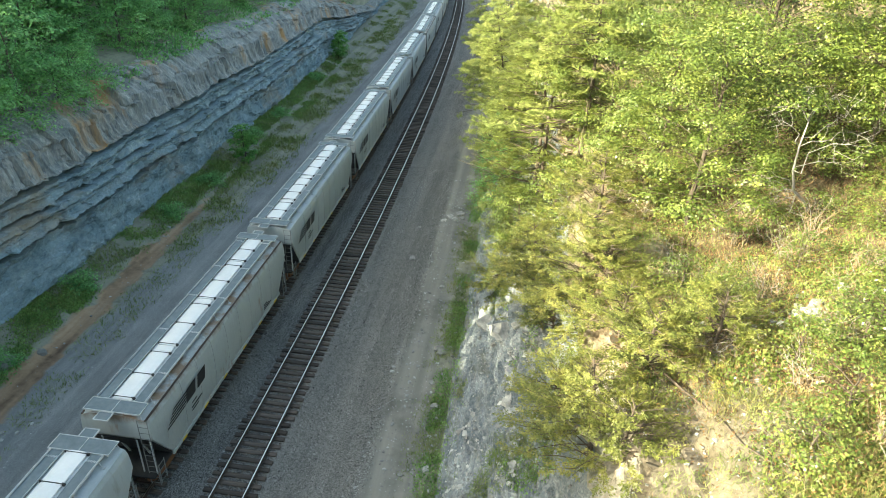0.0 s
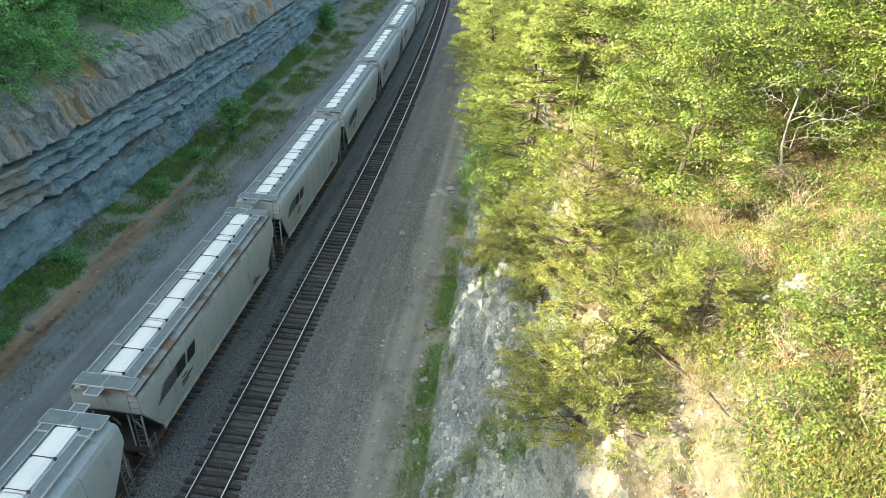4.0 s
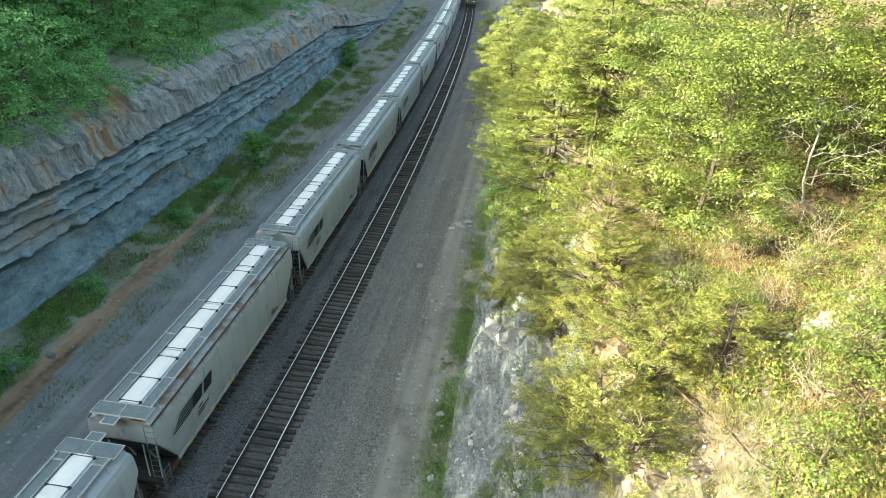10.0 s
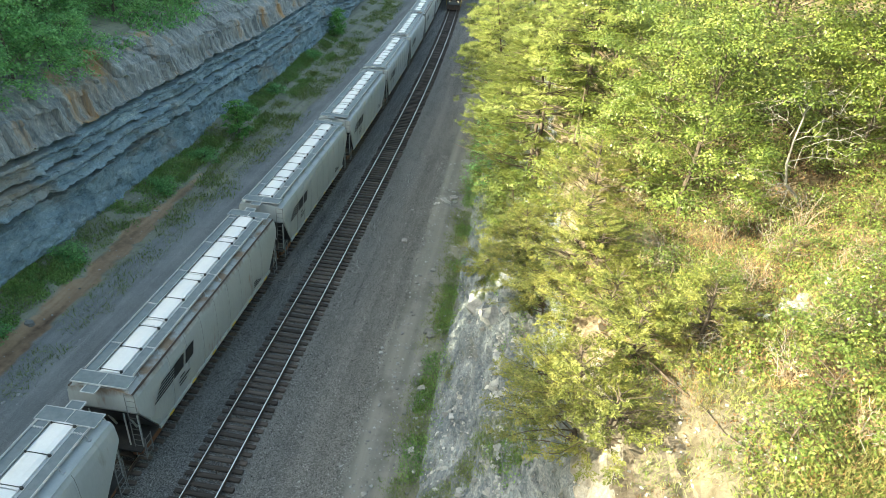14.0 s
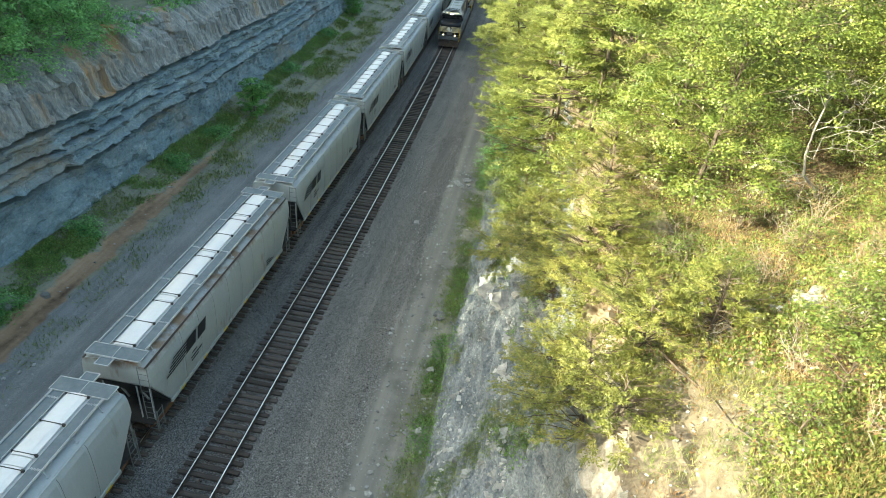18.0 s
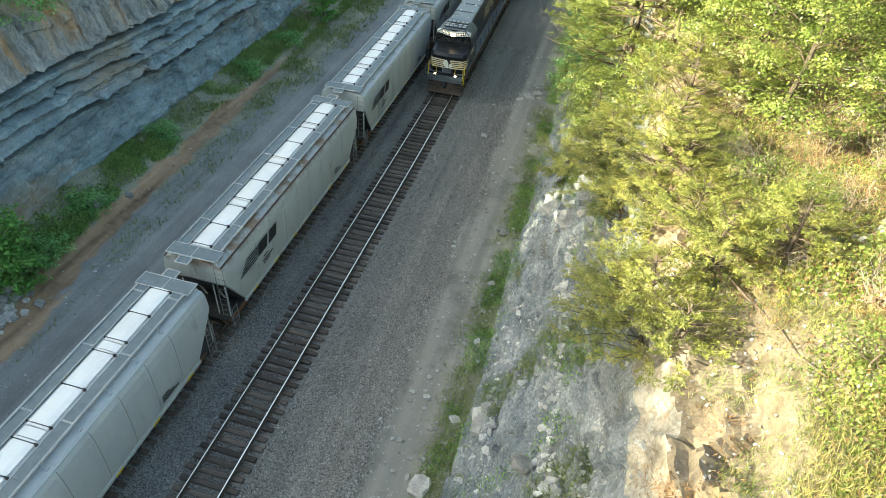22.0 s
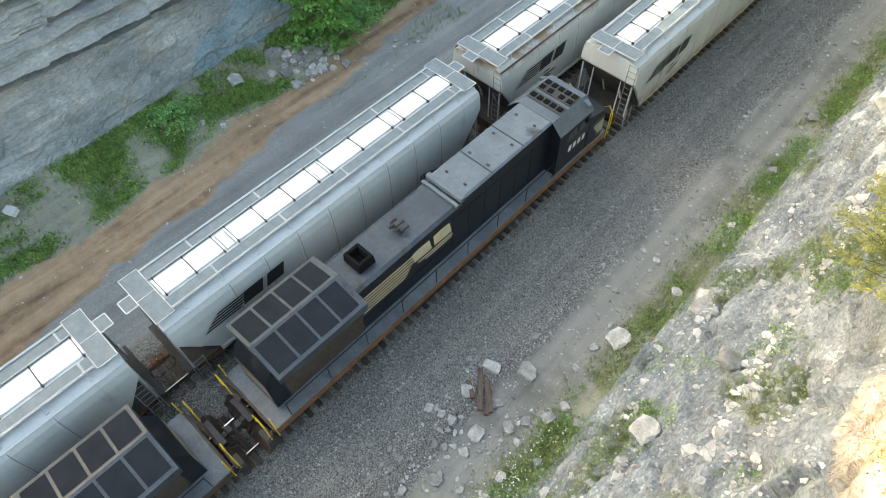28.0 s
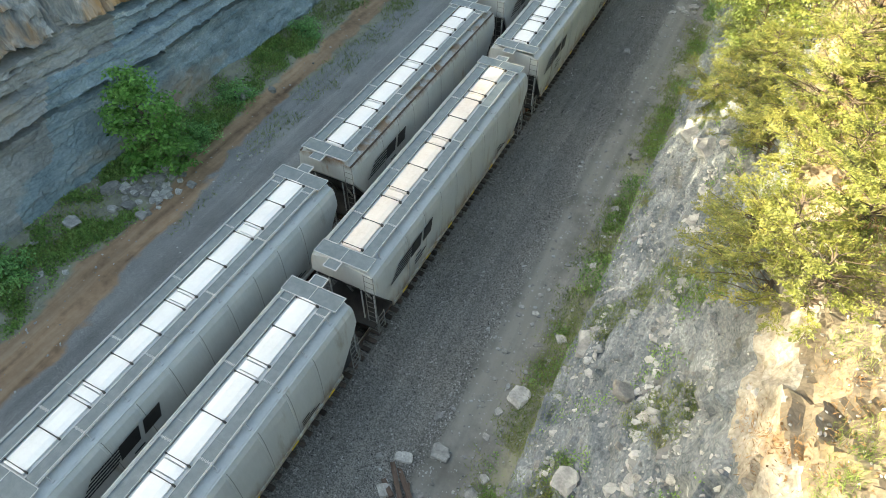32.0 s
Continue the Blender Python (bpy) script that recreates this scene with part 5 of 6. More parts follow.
def pine_tree(name, label, h, r, seed, group, needles=6):
    """Whorls of flat open branches, bare inside, tufted with needles towards their tips."""
    rng = np.random.default_rng(seed)
    tree = tagged(new(name), label, "pine tree", group)
    wood = Mesh()
    wood.tube([(0, 0, -.4), (.06 * h * .2, 0, h * .5), (0, .02 * h, h)], .013 * h + .03, 7, .02)
    pts, dirs = [], []
    z = h * .2
    while z < h * .98:
        k = 1 - (z - h * .2) / (h * .82)
        bare = z < h * .36
        for j in range(int(rng.integers(4, 7))):
            a = rng.uniform(0, 6.283)
            ln = r * (.22 + .78 * k ** .8) * rng.uniform(.6, 1.1)
            d = np.array([math.cos(a), math.sin(a), rng.uniform(-.05, .22)])
            side = np.array([-d[1], d[0], 0])
            limb(wood, rng, (0, 0, z), tuple(np.array([0, 0, z]) + d * ln), .018 + .005 * ln, -.04 * ln, 4, 3)
            for q in range(int(2.6 + 1.8 * ln)):
                t0 = rng.uniform(.3, .98)
                w = rng.choice((-1, 1)) * (.12 + .34 * (1.1 - t0)) * ln * rng.uniform(.5, 1.1)
                b0 = np.array([0, 0, z]) + d * ln * t0
                b1 = b0 + d * abs(w) * .8 + side * w + np.array([0, 0, .05])
                if q < 4:
                    limb(wood, rng, tuple(b0), tuple(b1), .011, 0, 3, 2)
                if bare and rng.uniform() < .75:
                    continue
                m = int(4 + 9 * abs(w))       # tufts along the twig, each a brush of needles
                f = np.sqrt(rng.uniform(.05, 1.1, m))[:, None]
                tuft = b0 + (b1 - b0) * f + rng.normal(size=(m, 3)) * np.array([.13, .13, .05])
                pts.append(np.repeat(tuft, 7, 0))
                dirs.append((d * .5 + side * np.sign(w) * .5 + np.array([0, 0, .25]))[None] + rng.normal(size=(m * 7, 3)) * .6)
        z += rng.uniform(.5, .95)
    part("trunk", wood, M_BARK, tree)
    pts, dirs = np.concatenate(pts), np.concatenate(dirs)
    quad_mesh("crown", leaf_quads(pts, .27, rng, .2, 1.2, dirs, .25, np.tile([-.25, -.3, .5], (len(pts), 1))), M_PINE, tree)
    return tree


def cedar(name, label, h, r, seed, group, n=70):
    """Feathery juniper: rising branches, each a plume of small sprays, dark gaps between."""
    rng = np.random.default_rng(seed)
    tree = tagged(new(name), label, "cedar bush", group)
    wood = Mesh()
    wood.tube([(0, 0, -.4), (.1, .05, h * .5), (0, 0, h * .95)], .05 + .01 * h, 6, .02)
    pts, dirs, outs = [], [], []
    for i in range(n):
        t = (i + rng.uniform()) / n
        a = rng.uniform(0, 6.283)
        ln = r * (1.05 - t ** 1.4) * rng.uniform(.5, 1.2) + .25
        d = np.array([math.cos(a), math.sin(a), rng.uniform(.1, .6)])
        base = np.array([0, 0, h * (.06 + .86 * t)])
        limb(wood, rng, tuple(base), tuple(base + d * ln), .022, .03 * ln, 4, 3)
        for s in range(int(4 + 6 * ln)):
            f = rng.uniform(.3, 1.0)
            side = np.array([-d[1], d[0], .1]) * rng.choice((-1, 1))
            sd = d * .8 + side * rng.uniform(.3, .8) + np.array([0, 0, rng.uniform(.0, .35)])
            c = base + d * ln * f
            m = 26
            q = rng.uniform(0, 1, m)[:, None]
            pts.append(c + sd * q * .42 + rng.normal(size=(m, 3)) * (.055 * (1.15 - q)))
            dirs.append(sd[None] + rng.normal(size=(m, 3)) * .45)
            outs.append(np.tile(d * .5 + np.array([0, 0, .5]), (m, 1)) + rng.normal(size=(1, 3)) * .3)
    part("trunk", wood, M_BARK, tree)
    quad_mesh("crown", leaf_quads(np.concatenate(pts), .085, rng, .34, .3, np.concatenate(dirs), .3, np.concatenate(outs)), M_CEDAR, tree)
    return tree


def planted(u, y, turn=0.0, sink=.15, lean=0.0):
    x, a = bend(y)
    return pose(x + u, y, gz(u, y) - sink, 0, lean, turn)


def plant_row(first, spots):
    """The first spot takes the thing itself, the others copies."""
    for i, (u, y, turn, *rest) in enumerate(spots):
        m = planted(u, y, turn, lean=rest[0] if rest else 0.0)
        if i == 0:
            first.matrix_basis = m
        else:
            copy_thing(first, m)


# sunny hillside
G_SUN = "trees on the sunny hillside"
plant_row(cedar("cedar_bush", "yellow-green feathery cedar bush on the edge of the rock slope", 4.8, 2.6, 11, "cedar bushes", 74),
          [(14.9, 15.7, 0, -6), (14.9, 24.2, 120, -4), (12.6, 32.6, 200, -14), (15.6, 28.0, 300), (14.2, 36.5, 250, -8), (13.4, 30.2, 45, -10)])
plant_row(cedar("cedar_bush", "low spreading yellow-green cedar bush on pale rock", 2.6, 2.1, 12, "cedar bushes", 48),
          [(14.2, 18.6, 30, -12), (13.6, 28.0, 140, -16), (11.4, 34.4, 80, -20), (14.2, 26.0, 10, -10), (17.8, 29.0, 33), (12.0, 39.5, 90, -18), (15.9, 19.4, 150), (18.3, 17.4, 260), (16.4, 17.2, 80), (15.5, 14.2, 200), (14.8, 21.6, 310), (15.6, 22.8, 20)])
plant_row(broad_tree("broadleaf_tree", "bright green broadleaf tree in full sun on the hillside", 8.5, 3.6, 90, 400, .108, M_LEAF, 21, G_SUN, .14),
          [(19.4, 26.6, 0), (28.0, 31.0, 100), (18.6, 31.5, 200), (17.0, 37.0, 60)])
plant_row(broad_tree("broadleaf_tree", "tall bright green broadleaf tree on the sunny hillside", 11.5, 4.6, 90, 250, .15, M_LEAF, 22, G_SUN, .2, void=.2),
          [(23.5, 34.0, 0), (31.0, 31.0, 80), (21.0, 43.0, 150), (36.0, 40.0, 270), (28.0, 45.0, 20), (19.0, 64.0, 330), (29.0, 66.0, 200), (45.0, 50.0, 10), (33.5, 24.0, 110), (37.0, 29.0, 215), (30.0, 24.6, 300), (41.0, 35.0, 45), (33.0, 37.0, 165)])
plant_row(pine_tree("pine_tree", "loose yellow-green pine with flat open branches", 13.0, 5.8, 31, "pines over the cutting"),
          [(15.4, 37.5, 0), (13.3, 44.0, 80), (13.1, 52.5, 200), (12.2, 62.0, 130, -4), (11.2, 73.0, 20, -6), (10.8, 86.0, 300, -6), (10.6, 72.0, 60, -13), (9.6, 92.0, 15, -12), (17.0, 54.0, 40), (13.6, 40.6, 222), (11.5, 104.0, 100), (19.0, 47.0, 10)])
plant_row(broad_tree("shrub", "sunlit light green broadleaf shrub among dry weeds", 1.6, 1.2, 30, 64, .085, M_LEAF, 41, "shrubs on the sunny hillside", .1, "shrub"),
          [(21.6, 15.8, 0), (22.4, 16.8, 60), (19.2, 20.2, 200), (23.8, 19.8, 300), (18.2, 21.6, 90), (25.0, 16.0, 160), (22.0, 21.5, 250),
           (25.2, 23.2, 15), (27.6, 24.4, 75), (29.2, 22.6, 135), (26.6, 25.8, 195), (31.0, 26.4, 255), (28.8, 27.2, 315), (33.0, 24.6, 5), (25.4, 28.4, 65), (30.4, 29.2, 125), (23.4, 13.2, 185), (24.8, 18.0, 245), (21.8, 12.4, 20), (22.6, 15.2, 110), (24.6, 14.6, 200), (20.6, 13.8, 290), (22.0, 17.4, 35), (23.4, 18.8, 140), (20.0, 15.8, 230), (25.6, 16.4, 320), (19.4, 12.6, 75), (23.8, 11.8, 160), (18.8, 19.6, 250), (34.8, 27.0, 33), (32.4, 30.8, 93), (27.2, 29.6, 153), (36.0, 31.0, 213), (22.4, 28.6, 273),
           (17.2, 32.0, 40), (26.5, 22.0, 20), (23.5, 25.0, 210), (18.8, 27.5, 280)])

plant_row(broad_tree("edge_tree", "green tree in the shade at the foot of the rock slope", 4.2, 2.2, 50, 70, .15, M_FOREST, 23, "trees at the foot of the slope", .1),
          [(10.9, 47.0, 0, -6), (10.6, 52.0, 130, -6), (10.9, 57.5, 250), (10.2, 65.0, 45), (10.4, 74.0, 165), (10.0, 90.0, 300)])


plant_row(broad_tree("slope_bush", "bright green leafy bush rooted in the rock slope", 4.4, 2.1, 56, 110, .13, M_LEAF, 24, "bushes on the rock slope", .08),
          [(12.4, 37.0, 0, -8), (11.6, 41.5, 90, -8), (13.4, 43.0, 200), (11.2, 46.5, 290, -8), (12.8, 49.5, 45), (11.4, 56.0, 160), (11.6, 60.5, 250), (14.6, 33.5, 20), (25.4, 30.6, 70), (27.6, 33.0, 130), (24.6, 35.0, 200), (29.4, 36.0, 260), (27.0, 38.4, 320), (31.6, 35.0, 15), (22.8, 30.2, 95), (29.8, 31.4, 155), (26.2, 27.6, 215), (32.0, 39.5, 275), (24.0, 41.0, 335), (33.6, 32.0, 50), (21.2, 34.6, 110), (12.5, 66.0, 30), (12.0, 72.0, 75), (12.6, 79.0, 120), (13.0, 86.0, 165), (15.0, 70.0, 210), (16.0, 80.0, 255), (14.5, 92.0, 300), (17.0, 62.0, 345), (13.6, 98.0, 12)])


def dead_tree():
    rng = np.random.default_rng(77)
    tree = tagged(new("dead_tree"), "bleached bare dead tree with crooked grey limbs", "dead tree")
    stem = [(0, 0, -.4), (-.6, -.1, .5), (-1.2, -.2, 1.0), (-1.5, -.3, 1.9), (-1.55, -.3, 2.9), (-1.5, -.3, 3.9)]
    part("trunk", Mesh().tube(stem, .075, 7, .028), M_DEADWOOD, tree)
    reach = ((3, 2.6, .9), (3, 1.8, 1.5), (4, 2.4, .5), (4, -1.0, .9), (5, -1.2, .5), (5, .9, .9), (5, -.5, 1.2), (4, 1.4, 1.2),
             (1, -1.6, .2), (2, -1.9, -.1), (2, -2.4, .5), (1, -2.6, -.3), (2, -1.2, -.9), (1, -1.0, -.8))
    for k, dx, dz in reach:
        p = Vector(stem[k])
        q = p + Vector((dx, rng.uniform(-1.1, .5), dz))
        b = Mesh()
        pts = limb(b, rng, p, q, .022, .3, 5, 7, .06)
        for j in range(9):
            c = Vector(pts[int(rng.integers(2, 8))])
            e = c + Vector(rng.normal(size=3)) * .45 + Vector((dx * .14, -.1, .1))
            limb(b, rng, c, e, .011, .05, 4, 3, .1)
        part("limb", b, M_DEADWOOD, tree)
    return tree


dt = dead_tree()
plant_row(dt, [(24.2, 26.2, 0)])
def bare_brush(seed, h):
    """A tangle of thin bare stems."""
    rng = np.random.default_rng(seed)
    bush = tagged(new("bare_brush"), "tangle of thin dry bare stems on the sunny hillside", "dry brush", "bare brush on the hillside")
    for k in range(3):
        m = Mesh()
        for i in range(11):
            a = rng.uniform(0, 6.283)
            p = Vector((rng.normal() * .15, rng.normal() * .15, -.1))
            q = p + Vector((math.cos(a) * rng.uniform(.2, 1.0), math.sin(a) * rng.uniform(.2, 1.0), h * rng.uniform(.35, 1.0)))
            pts = limb(m, rng, p, q, .014, .1, 4, 4, .08)
            for j in range(3):
                c = Vector(pts[int(rng.integers(2, 5))])
                limb(m, rng, c, c + Vector(rng.normal(size=3)) * .28 + Vector((0, 0, .1)), .007, 0, 3, 2, .05)
        part("stem", m, M_DRYSTEM if k else M_DEADWOOD, bush)
    return bush


plant_row(bare_brush(91, 1.2), [(19.4, 18.6, 0), (20.6, 20.0, 40), (22.4, 18.2, 80), (21.6, 16.6, 120), (18.4, 17.2, 160), (23.6, 20.6, 200), (17.4, 22.6, 240), (19.2, 22.0, 280),
                                (24.6, 16.8, 320), (20.0, 14.8, 20), (18.6, 24.0, 60), (22.2, 22.6, 100), (16.6, 30.4, 140), (25.8, 19.6, 180), (21.0, 12.6, 220), (23.0, 14.6, 260)])
plant_row(bare_brush(92, 2.2), [(17.6, 27.8, 0), (16.0, 34.6, 70), (20.8, 24.6, 140), (23.2, 23.8, 210), (15.2, 31.6, 280), (26.8, 22.6, 350)])


log = tagged(new("fallen_log"), "thin bare fallen log lying down the dry slope", "log")
_rng = np.random.default_rng(5)
_a, _b = Vector((16.2, 18.2, gz(16.2, 18.2) + .15)), Vector((18.5, 12.2, gz(18.5, 12.2) + .15))
_m = Mesh()
limb(_m, _rng, _a, _b, .055, .05, 6, 7, .01)
part("trunk", _m, M_BARK, log)
for _i in range(7):
    _c = _a.lerp(_b, .1 + .12 * _i)
    _m = Mesh()
    limb(_m, _rng, _c, _c + Vector((_rng.normal() * .5, _rng.normal() * .4, .35)), .016, 0, 4, 3)
    part("twig", _m, M_BARK, log)

# shaded wooded ridge
G_RIDGE = "trees on the shaded ridge"
ridge = [broad_tree("ridge_tree", "dense green tree on the shaded ridge", 10.0, 4.0, 46, 38, .44, M_FOREST, 51, G_RIDGE, .12, forks=5),
         broad_tree("ridge_tree", "round green tree on the shaded ridge", 7.6, 3.6, 50, 95, .23, M_FOREST, 52, G_RIDGE, .08, forks=5),
         broad_tree("ridge_tree", "tall slender green tree on the shaded ridge", 13.0, 3.2, 50, 38, .44, M_FOREST, 53, G_RIDGE, .15, forks=5),
         broad_tree("ridge_tree", "low spreading green thicket at the top of the rock wall", 3.8, 2.9, 44, 110, .18, M_FOREST, 54, G_RIDGE, .05, "thicket", forks=5),
         broad_tree("ridge_tree", "large coarse green tree high on the ridge, mostly out of view, casting shade", 11.5, 5.2, 50, 16, .95, M_FOREST, 55, G_RIDGE, .1, forks=9)]
_r = random.Random(8)
_used = [False] * 5
_spots = [(-21.6, 29.0, 3), (-21.9, 32.5, 1), (-21.7, 36.0, 3), (-22.0, 39.0, 1), (-21.9, 42.5, 3), (-22.4, 45.5, 3), (-22.6, 26.0, 1), (-22.2, 22.0, 3)]
for _i in range(700):
    _y = _r.uniform(-40, 175)
    edge = float(np.interp(_y, (-45, 20, 40, 50, 62, 85, 110, 190), (-22.6, -22.6, -22.9, -23.6, -24.4, -24.4, -24.4, -24)))
    d = 62 * _r.random() ** 1.15
    _u = edge - d
    kind = 4 if d > 19 or _y < 5 or _y > 130 else _r.choice((3, 3, 1)) if d < 3 else _r.choice((1, 0, 1, 2))
    if _u < -50 and -4 < _y < 52:      # crest left open here, to let sun onto the far slope
        continue
    if all((_u - a) ** 2 + (_y - b) ** 2 > ((40 if kind == 4 else 14.5) + (9 if k == 4 else 0)) for a, b, k in _spots):
        _spots.append((_u, _y, kind))
for _y in np.arange(-84, -10, 5.0):         # unseen crest row beyond the near end, added to block the sun
    for _u in (-57, -62.5, -68, -73.5):
        _spots.append((_u + _r.uniform(-1, 1), float(_y) + _r.uniform(-1, 1), 4))
for _y in np.arange(36, 124, 3.5):          # close belt of young growth behind the terrace
    for _k, _u in enumerate((-26.2, -29.4, -33.0, -37.2)):
        _spots.append((_u + _r.uniform(-1.1, 1.1), float(_y) + _r.uniform(-1.2, 1.2), _r.choice(((3, 3, 1), (1, 3, 1), (1, 0, 1), (0, 2, 1))[_k])))
for _u, _y, kind in _spots:
    m = planted(_u, _y, _r.uniform(0, 360), .25)
    if not _used[kind]:
        ridge[kind].matrix_basis = m
    else:
        copy_thing(ridge[kind], m)
    _used[kind] = True

# verge of the standing train: saplings, weeds
G_VERGE = "saplings along the foot of the rock wall"
plant_row(broad_tree("sapling", "bright green bushy young tree at the foot of the rock wall", 6.2, 1.85, 90, 85, .23, M_SAPLING, 61, G_VERGE, .05, "young tree", void=.1), [(-16.3, 18.5, 0)])
plant_row(broad_tree("sapling", "small upright green sapling on the weedy verge", 4.2, 1.25, 40, 60, .24, M_SAPLING, 62, G_VERGE, .1, "young tree"), [(-15.7, 60.0, 0), (-17.4, 106.5, 90), (-17.6, 109.0, 200)])
plant_row(broad_tree("verge_shrub", "low green shrub on the weedy verge", 1.2, 1.2, 30, 70, .14, M_FOREST, 63, "shrubs on the verge", .08, "shrub"),
          [(-16.4, 53.0, 0), (-17.0, 74.5, 50), (-15.9, 21.2, 100), (-16.6, 25.4, 200), (-17.2, 34.2, 140), (-17.3, 66.0, 30), (-17.5, 92.0, 310), (-16.8, 8.2, 25), (-16.6, 46.0, 111)])


def tufts(name, label, spots, mat, seed, blade=.3, per=7, radius=.16, aspect=.16):
    rng = np.random.default_rng(seed)
    base = np.repeat(np.array(spots), per, 0)
    base[:, :2] += rng.normal(size=(len(base), 2)) * radius
    d = rng.normal(size=base.shape) * .45
    d[:, 2] = 1.0
    ob = quad_mesh(name, leaf_quads(base, blade, rng, aspect, .05, d, .35), mat)
    return tagged(ob, label, "vegetation", kind="stuff")


def scatter(n, u_fn, y0, y1, keep, seed):
    r = random.Random(seed)
    out = []
    while len(out) < n:
        y = y0 + (y1 - y0) * r.random() ** 1.25
        u = u_fn(r, y)
        if keep(u, y):
            out.append((bend(y)[0] + u, y, gz(u, y) - .03))
    return out


def off_path(u, y):
    mid, half = path_line(y)
    return abs(u - mid) > half + .25 and wave(u, y, .35, 71) + .5 * wave(u, y, 6.5, 72) > (-.3 if y > 14 else .0)


def off_heap(u, y):
    return (u + 15.7) ** 2 + (y - 16.2) ** 2 > 2.6 and wave(u, y, .5, 79) > -.35


tufts("verge_weeds", "rank green weeds on the verge below the rock wall",
      scatter(14000, lambda r, y: -15.0 - 3.8 * r.random() ** .8 if r.random() < .72 else -12.0 - 3.6 * r.random(), -12, 110, lambda u, y: off_path(u, y) and off_heap(u, y), 1), M_GRASS, 2, .24, 6, .22, .12)
tufts("verge_leaves", "broad green weeds on the verge below the rock wall",
      scatter(7500, lambda r, y: -15.0 - 3.7 * r.random(), -10, 105, lambda u, y: off_path(u, y) and off_heap(u, y) and wave(u, y, .3, 15) + .5 * wave(u, y, 6.0, 16) > -.05 and (y > 8 or wave(u, y, .4, 12) > .0), 3), M_WEED, 4, .14, 11, .26, .6)
tufts("far_verge_weeds", "patchy green weeds between the gravel road and the rock wall",
      scatter(4600, lambda r, y: -11.2 - 6.8 * r.random() ** .75, 30, 185, lambda u, y: off_path(u, y) and y > 44 + 1.6 * (u + 15) * (1 if u > -15 else 3) + 14 * wave(u, y, .25, 75) and wave(u * 1.5, y * .5, .35, 76) > -.2 - .06 * (u + 13), 77), M_GRASS, 78, .36, 6, .3, .14)
tufts("near_weeds", "lush low green weeds around the fallen rocks below the wall",
      scatter(6500, lambda r, y: -14.3 - 4.4 * r.random(), -9, 36, lambda u, y: off_path(u, y) and off_heap(u, y) and wave(u, y, .33, 44) + .55 * wave(u, y, 2.0, 45) > .02, 43), M_WEED, 44, .15, 12, .24, .6)
tufts("ditch_grass", "green grass strip along the muddy ditch",
      scatter(6500, lambda r, y: r.gauss(8.65, .6), -6, 75, lambda u, y: 7.3 < u < 10.4 and wave(u, y, .4, 33) > -.22, 5), M_GRASS, 6, .2, 9, .14, .1)
tufts("ditch_leaves", "leafy bright green weeds at the foot of the rock slope",
      scatter(2600, lambda r, y: r.gauss(8.9, .4), -4, 60, lambda u, y: 8.3 < u < 9.9 and wave(u, y, .5, 37) > -.02, 25), M_WEED, 26, .11, 11, .2, .6)
tufts("slope_weeds", "low leafy green weeds on ledges of the rock slope",
      scatter(1100, lambda r, y: r.uniform(9.9, 14.6), -3, 40, lambda u, y: wave(u, y, .5, 97) > .3, 27), M_WEED, 28, .09, 9, .15, .6)
tufts("ditch_flowers", "tiny white flowers in the grass beside the ditch",
      scatter(170, lambda r, y: r.gauss(8.7, .35), 2, 9, lambda u, y: True, 29), M_WHITE, 30, .07, 2, .2, .9).location.z += .16
tufts("slope_grass", "thin green and straw tufts on the broken rock slope",
      scatter(9000, lambda r, y: r.uniform(9.8, 15.0), -3, 48, lambda u, y: wave(u * 1.6, y * .6, .42, 91) > .2, 7), M_GRASS, 8, .2, 8, .14, .08)
def hillside(r, y):
    return 16.0 + (12 if y < 27 else 24) * r.random() ** 1.15


def lower_hill(u, y):
    return wave(u, y, .3, 23) > -.35 and (y > 14 + 1.5 * wave(u, y, .5, 3) or u > 18.4)


tufts("hill_weeds", "tangled green weeds on the sunny hillside",
      scatter(8500, hillside, 8, 32, lambda u, y: lower_hill(u, y) and wave(u, y, .5, 28) > -.1, 9) + scatter(2500, hillside, 30, 70, lambda u, y: True, 19), M_LEAF, 10, .1, 7, .2, .6)
tufts("hill_grass", "tall thin green and straw grass on the sunny hillside",
      scatter(9000, hillside, 8, 30, lambda u, y: (lower_hill(u, y) or y < 13) and (y > 15 or u > 17.8 or wave(u, y, .6, 49) > .22), 15), M_GRASS, 16, .24, 8, .14, .06)
tufts("edge_weeds", "bright leafy weeds crowding the pale bare ground above the cliff",
      scatter(800, lambda r, y: 18.3 + 4.0 * r.random(), 8.5, 17.5, lambda u, y: wave(u, y, .45, 81) > .08, 82), M_LEAF, 83, .12, 9, .22, .6)
tufts("edge_grass", "tall straw-green grass above the cliff",
      scatter(1700, lambda r, y: 17.6 + 4.6 * r.random(), 8.5, 17.5, lambda u, y: wave(u, y, .6, 84) > -.05, 85), M_STRAW, 86, .3, 7, .16, .05)
tufts("dry_brush", "dry brown brush and dead stalks on the sunny hillside",
      scatter(6500, lambda r, y: hillside(r, y) - 1.0, 8, 34, lambda u, y: wave(u, y, .3, 23) < .25 and (y > 15 or u > 19.5 or wave(u, y, .7, 47) > .3), 11), M_DRY, 12, .17, 9, .26, .1)
_rng = np.random.default_rng(87)
_pt = np.repeat(np.array(scatter(5000, lambda r, y: 15.6 + 12 * r.random(), 6, 32, lambda u, y: y > 15 or u > 19 or wave(u, y, .5, 46) > .25, 88)), 5, 0) + _rng.normal(size=(25000, 3)) * np.array([.25, .25, .015]) + np.array([0, 0, .05])
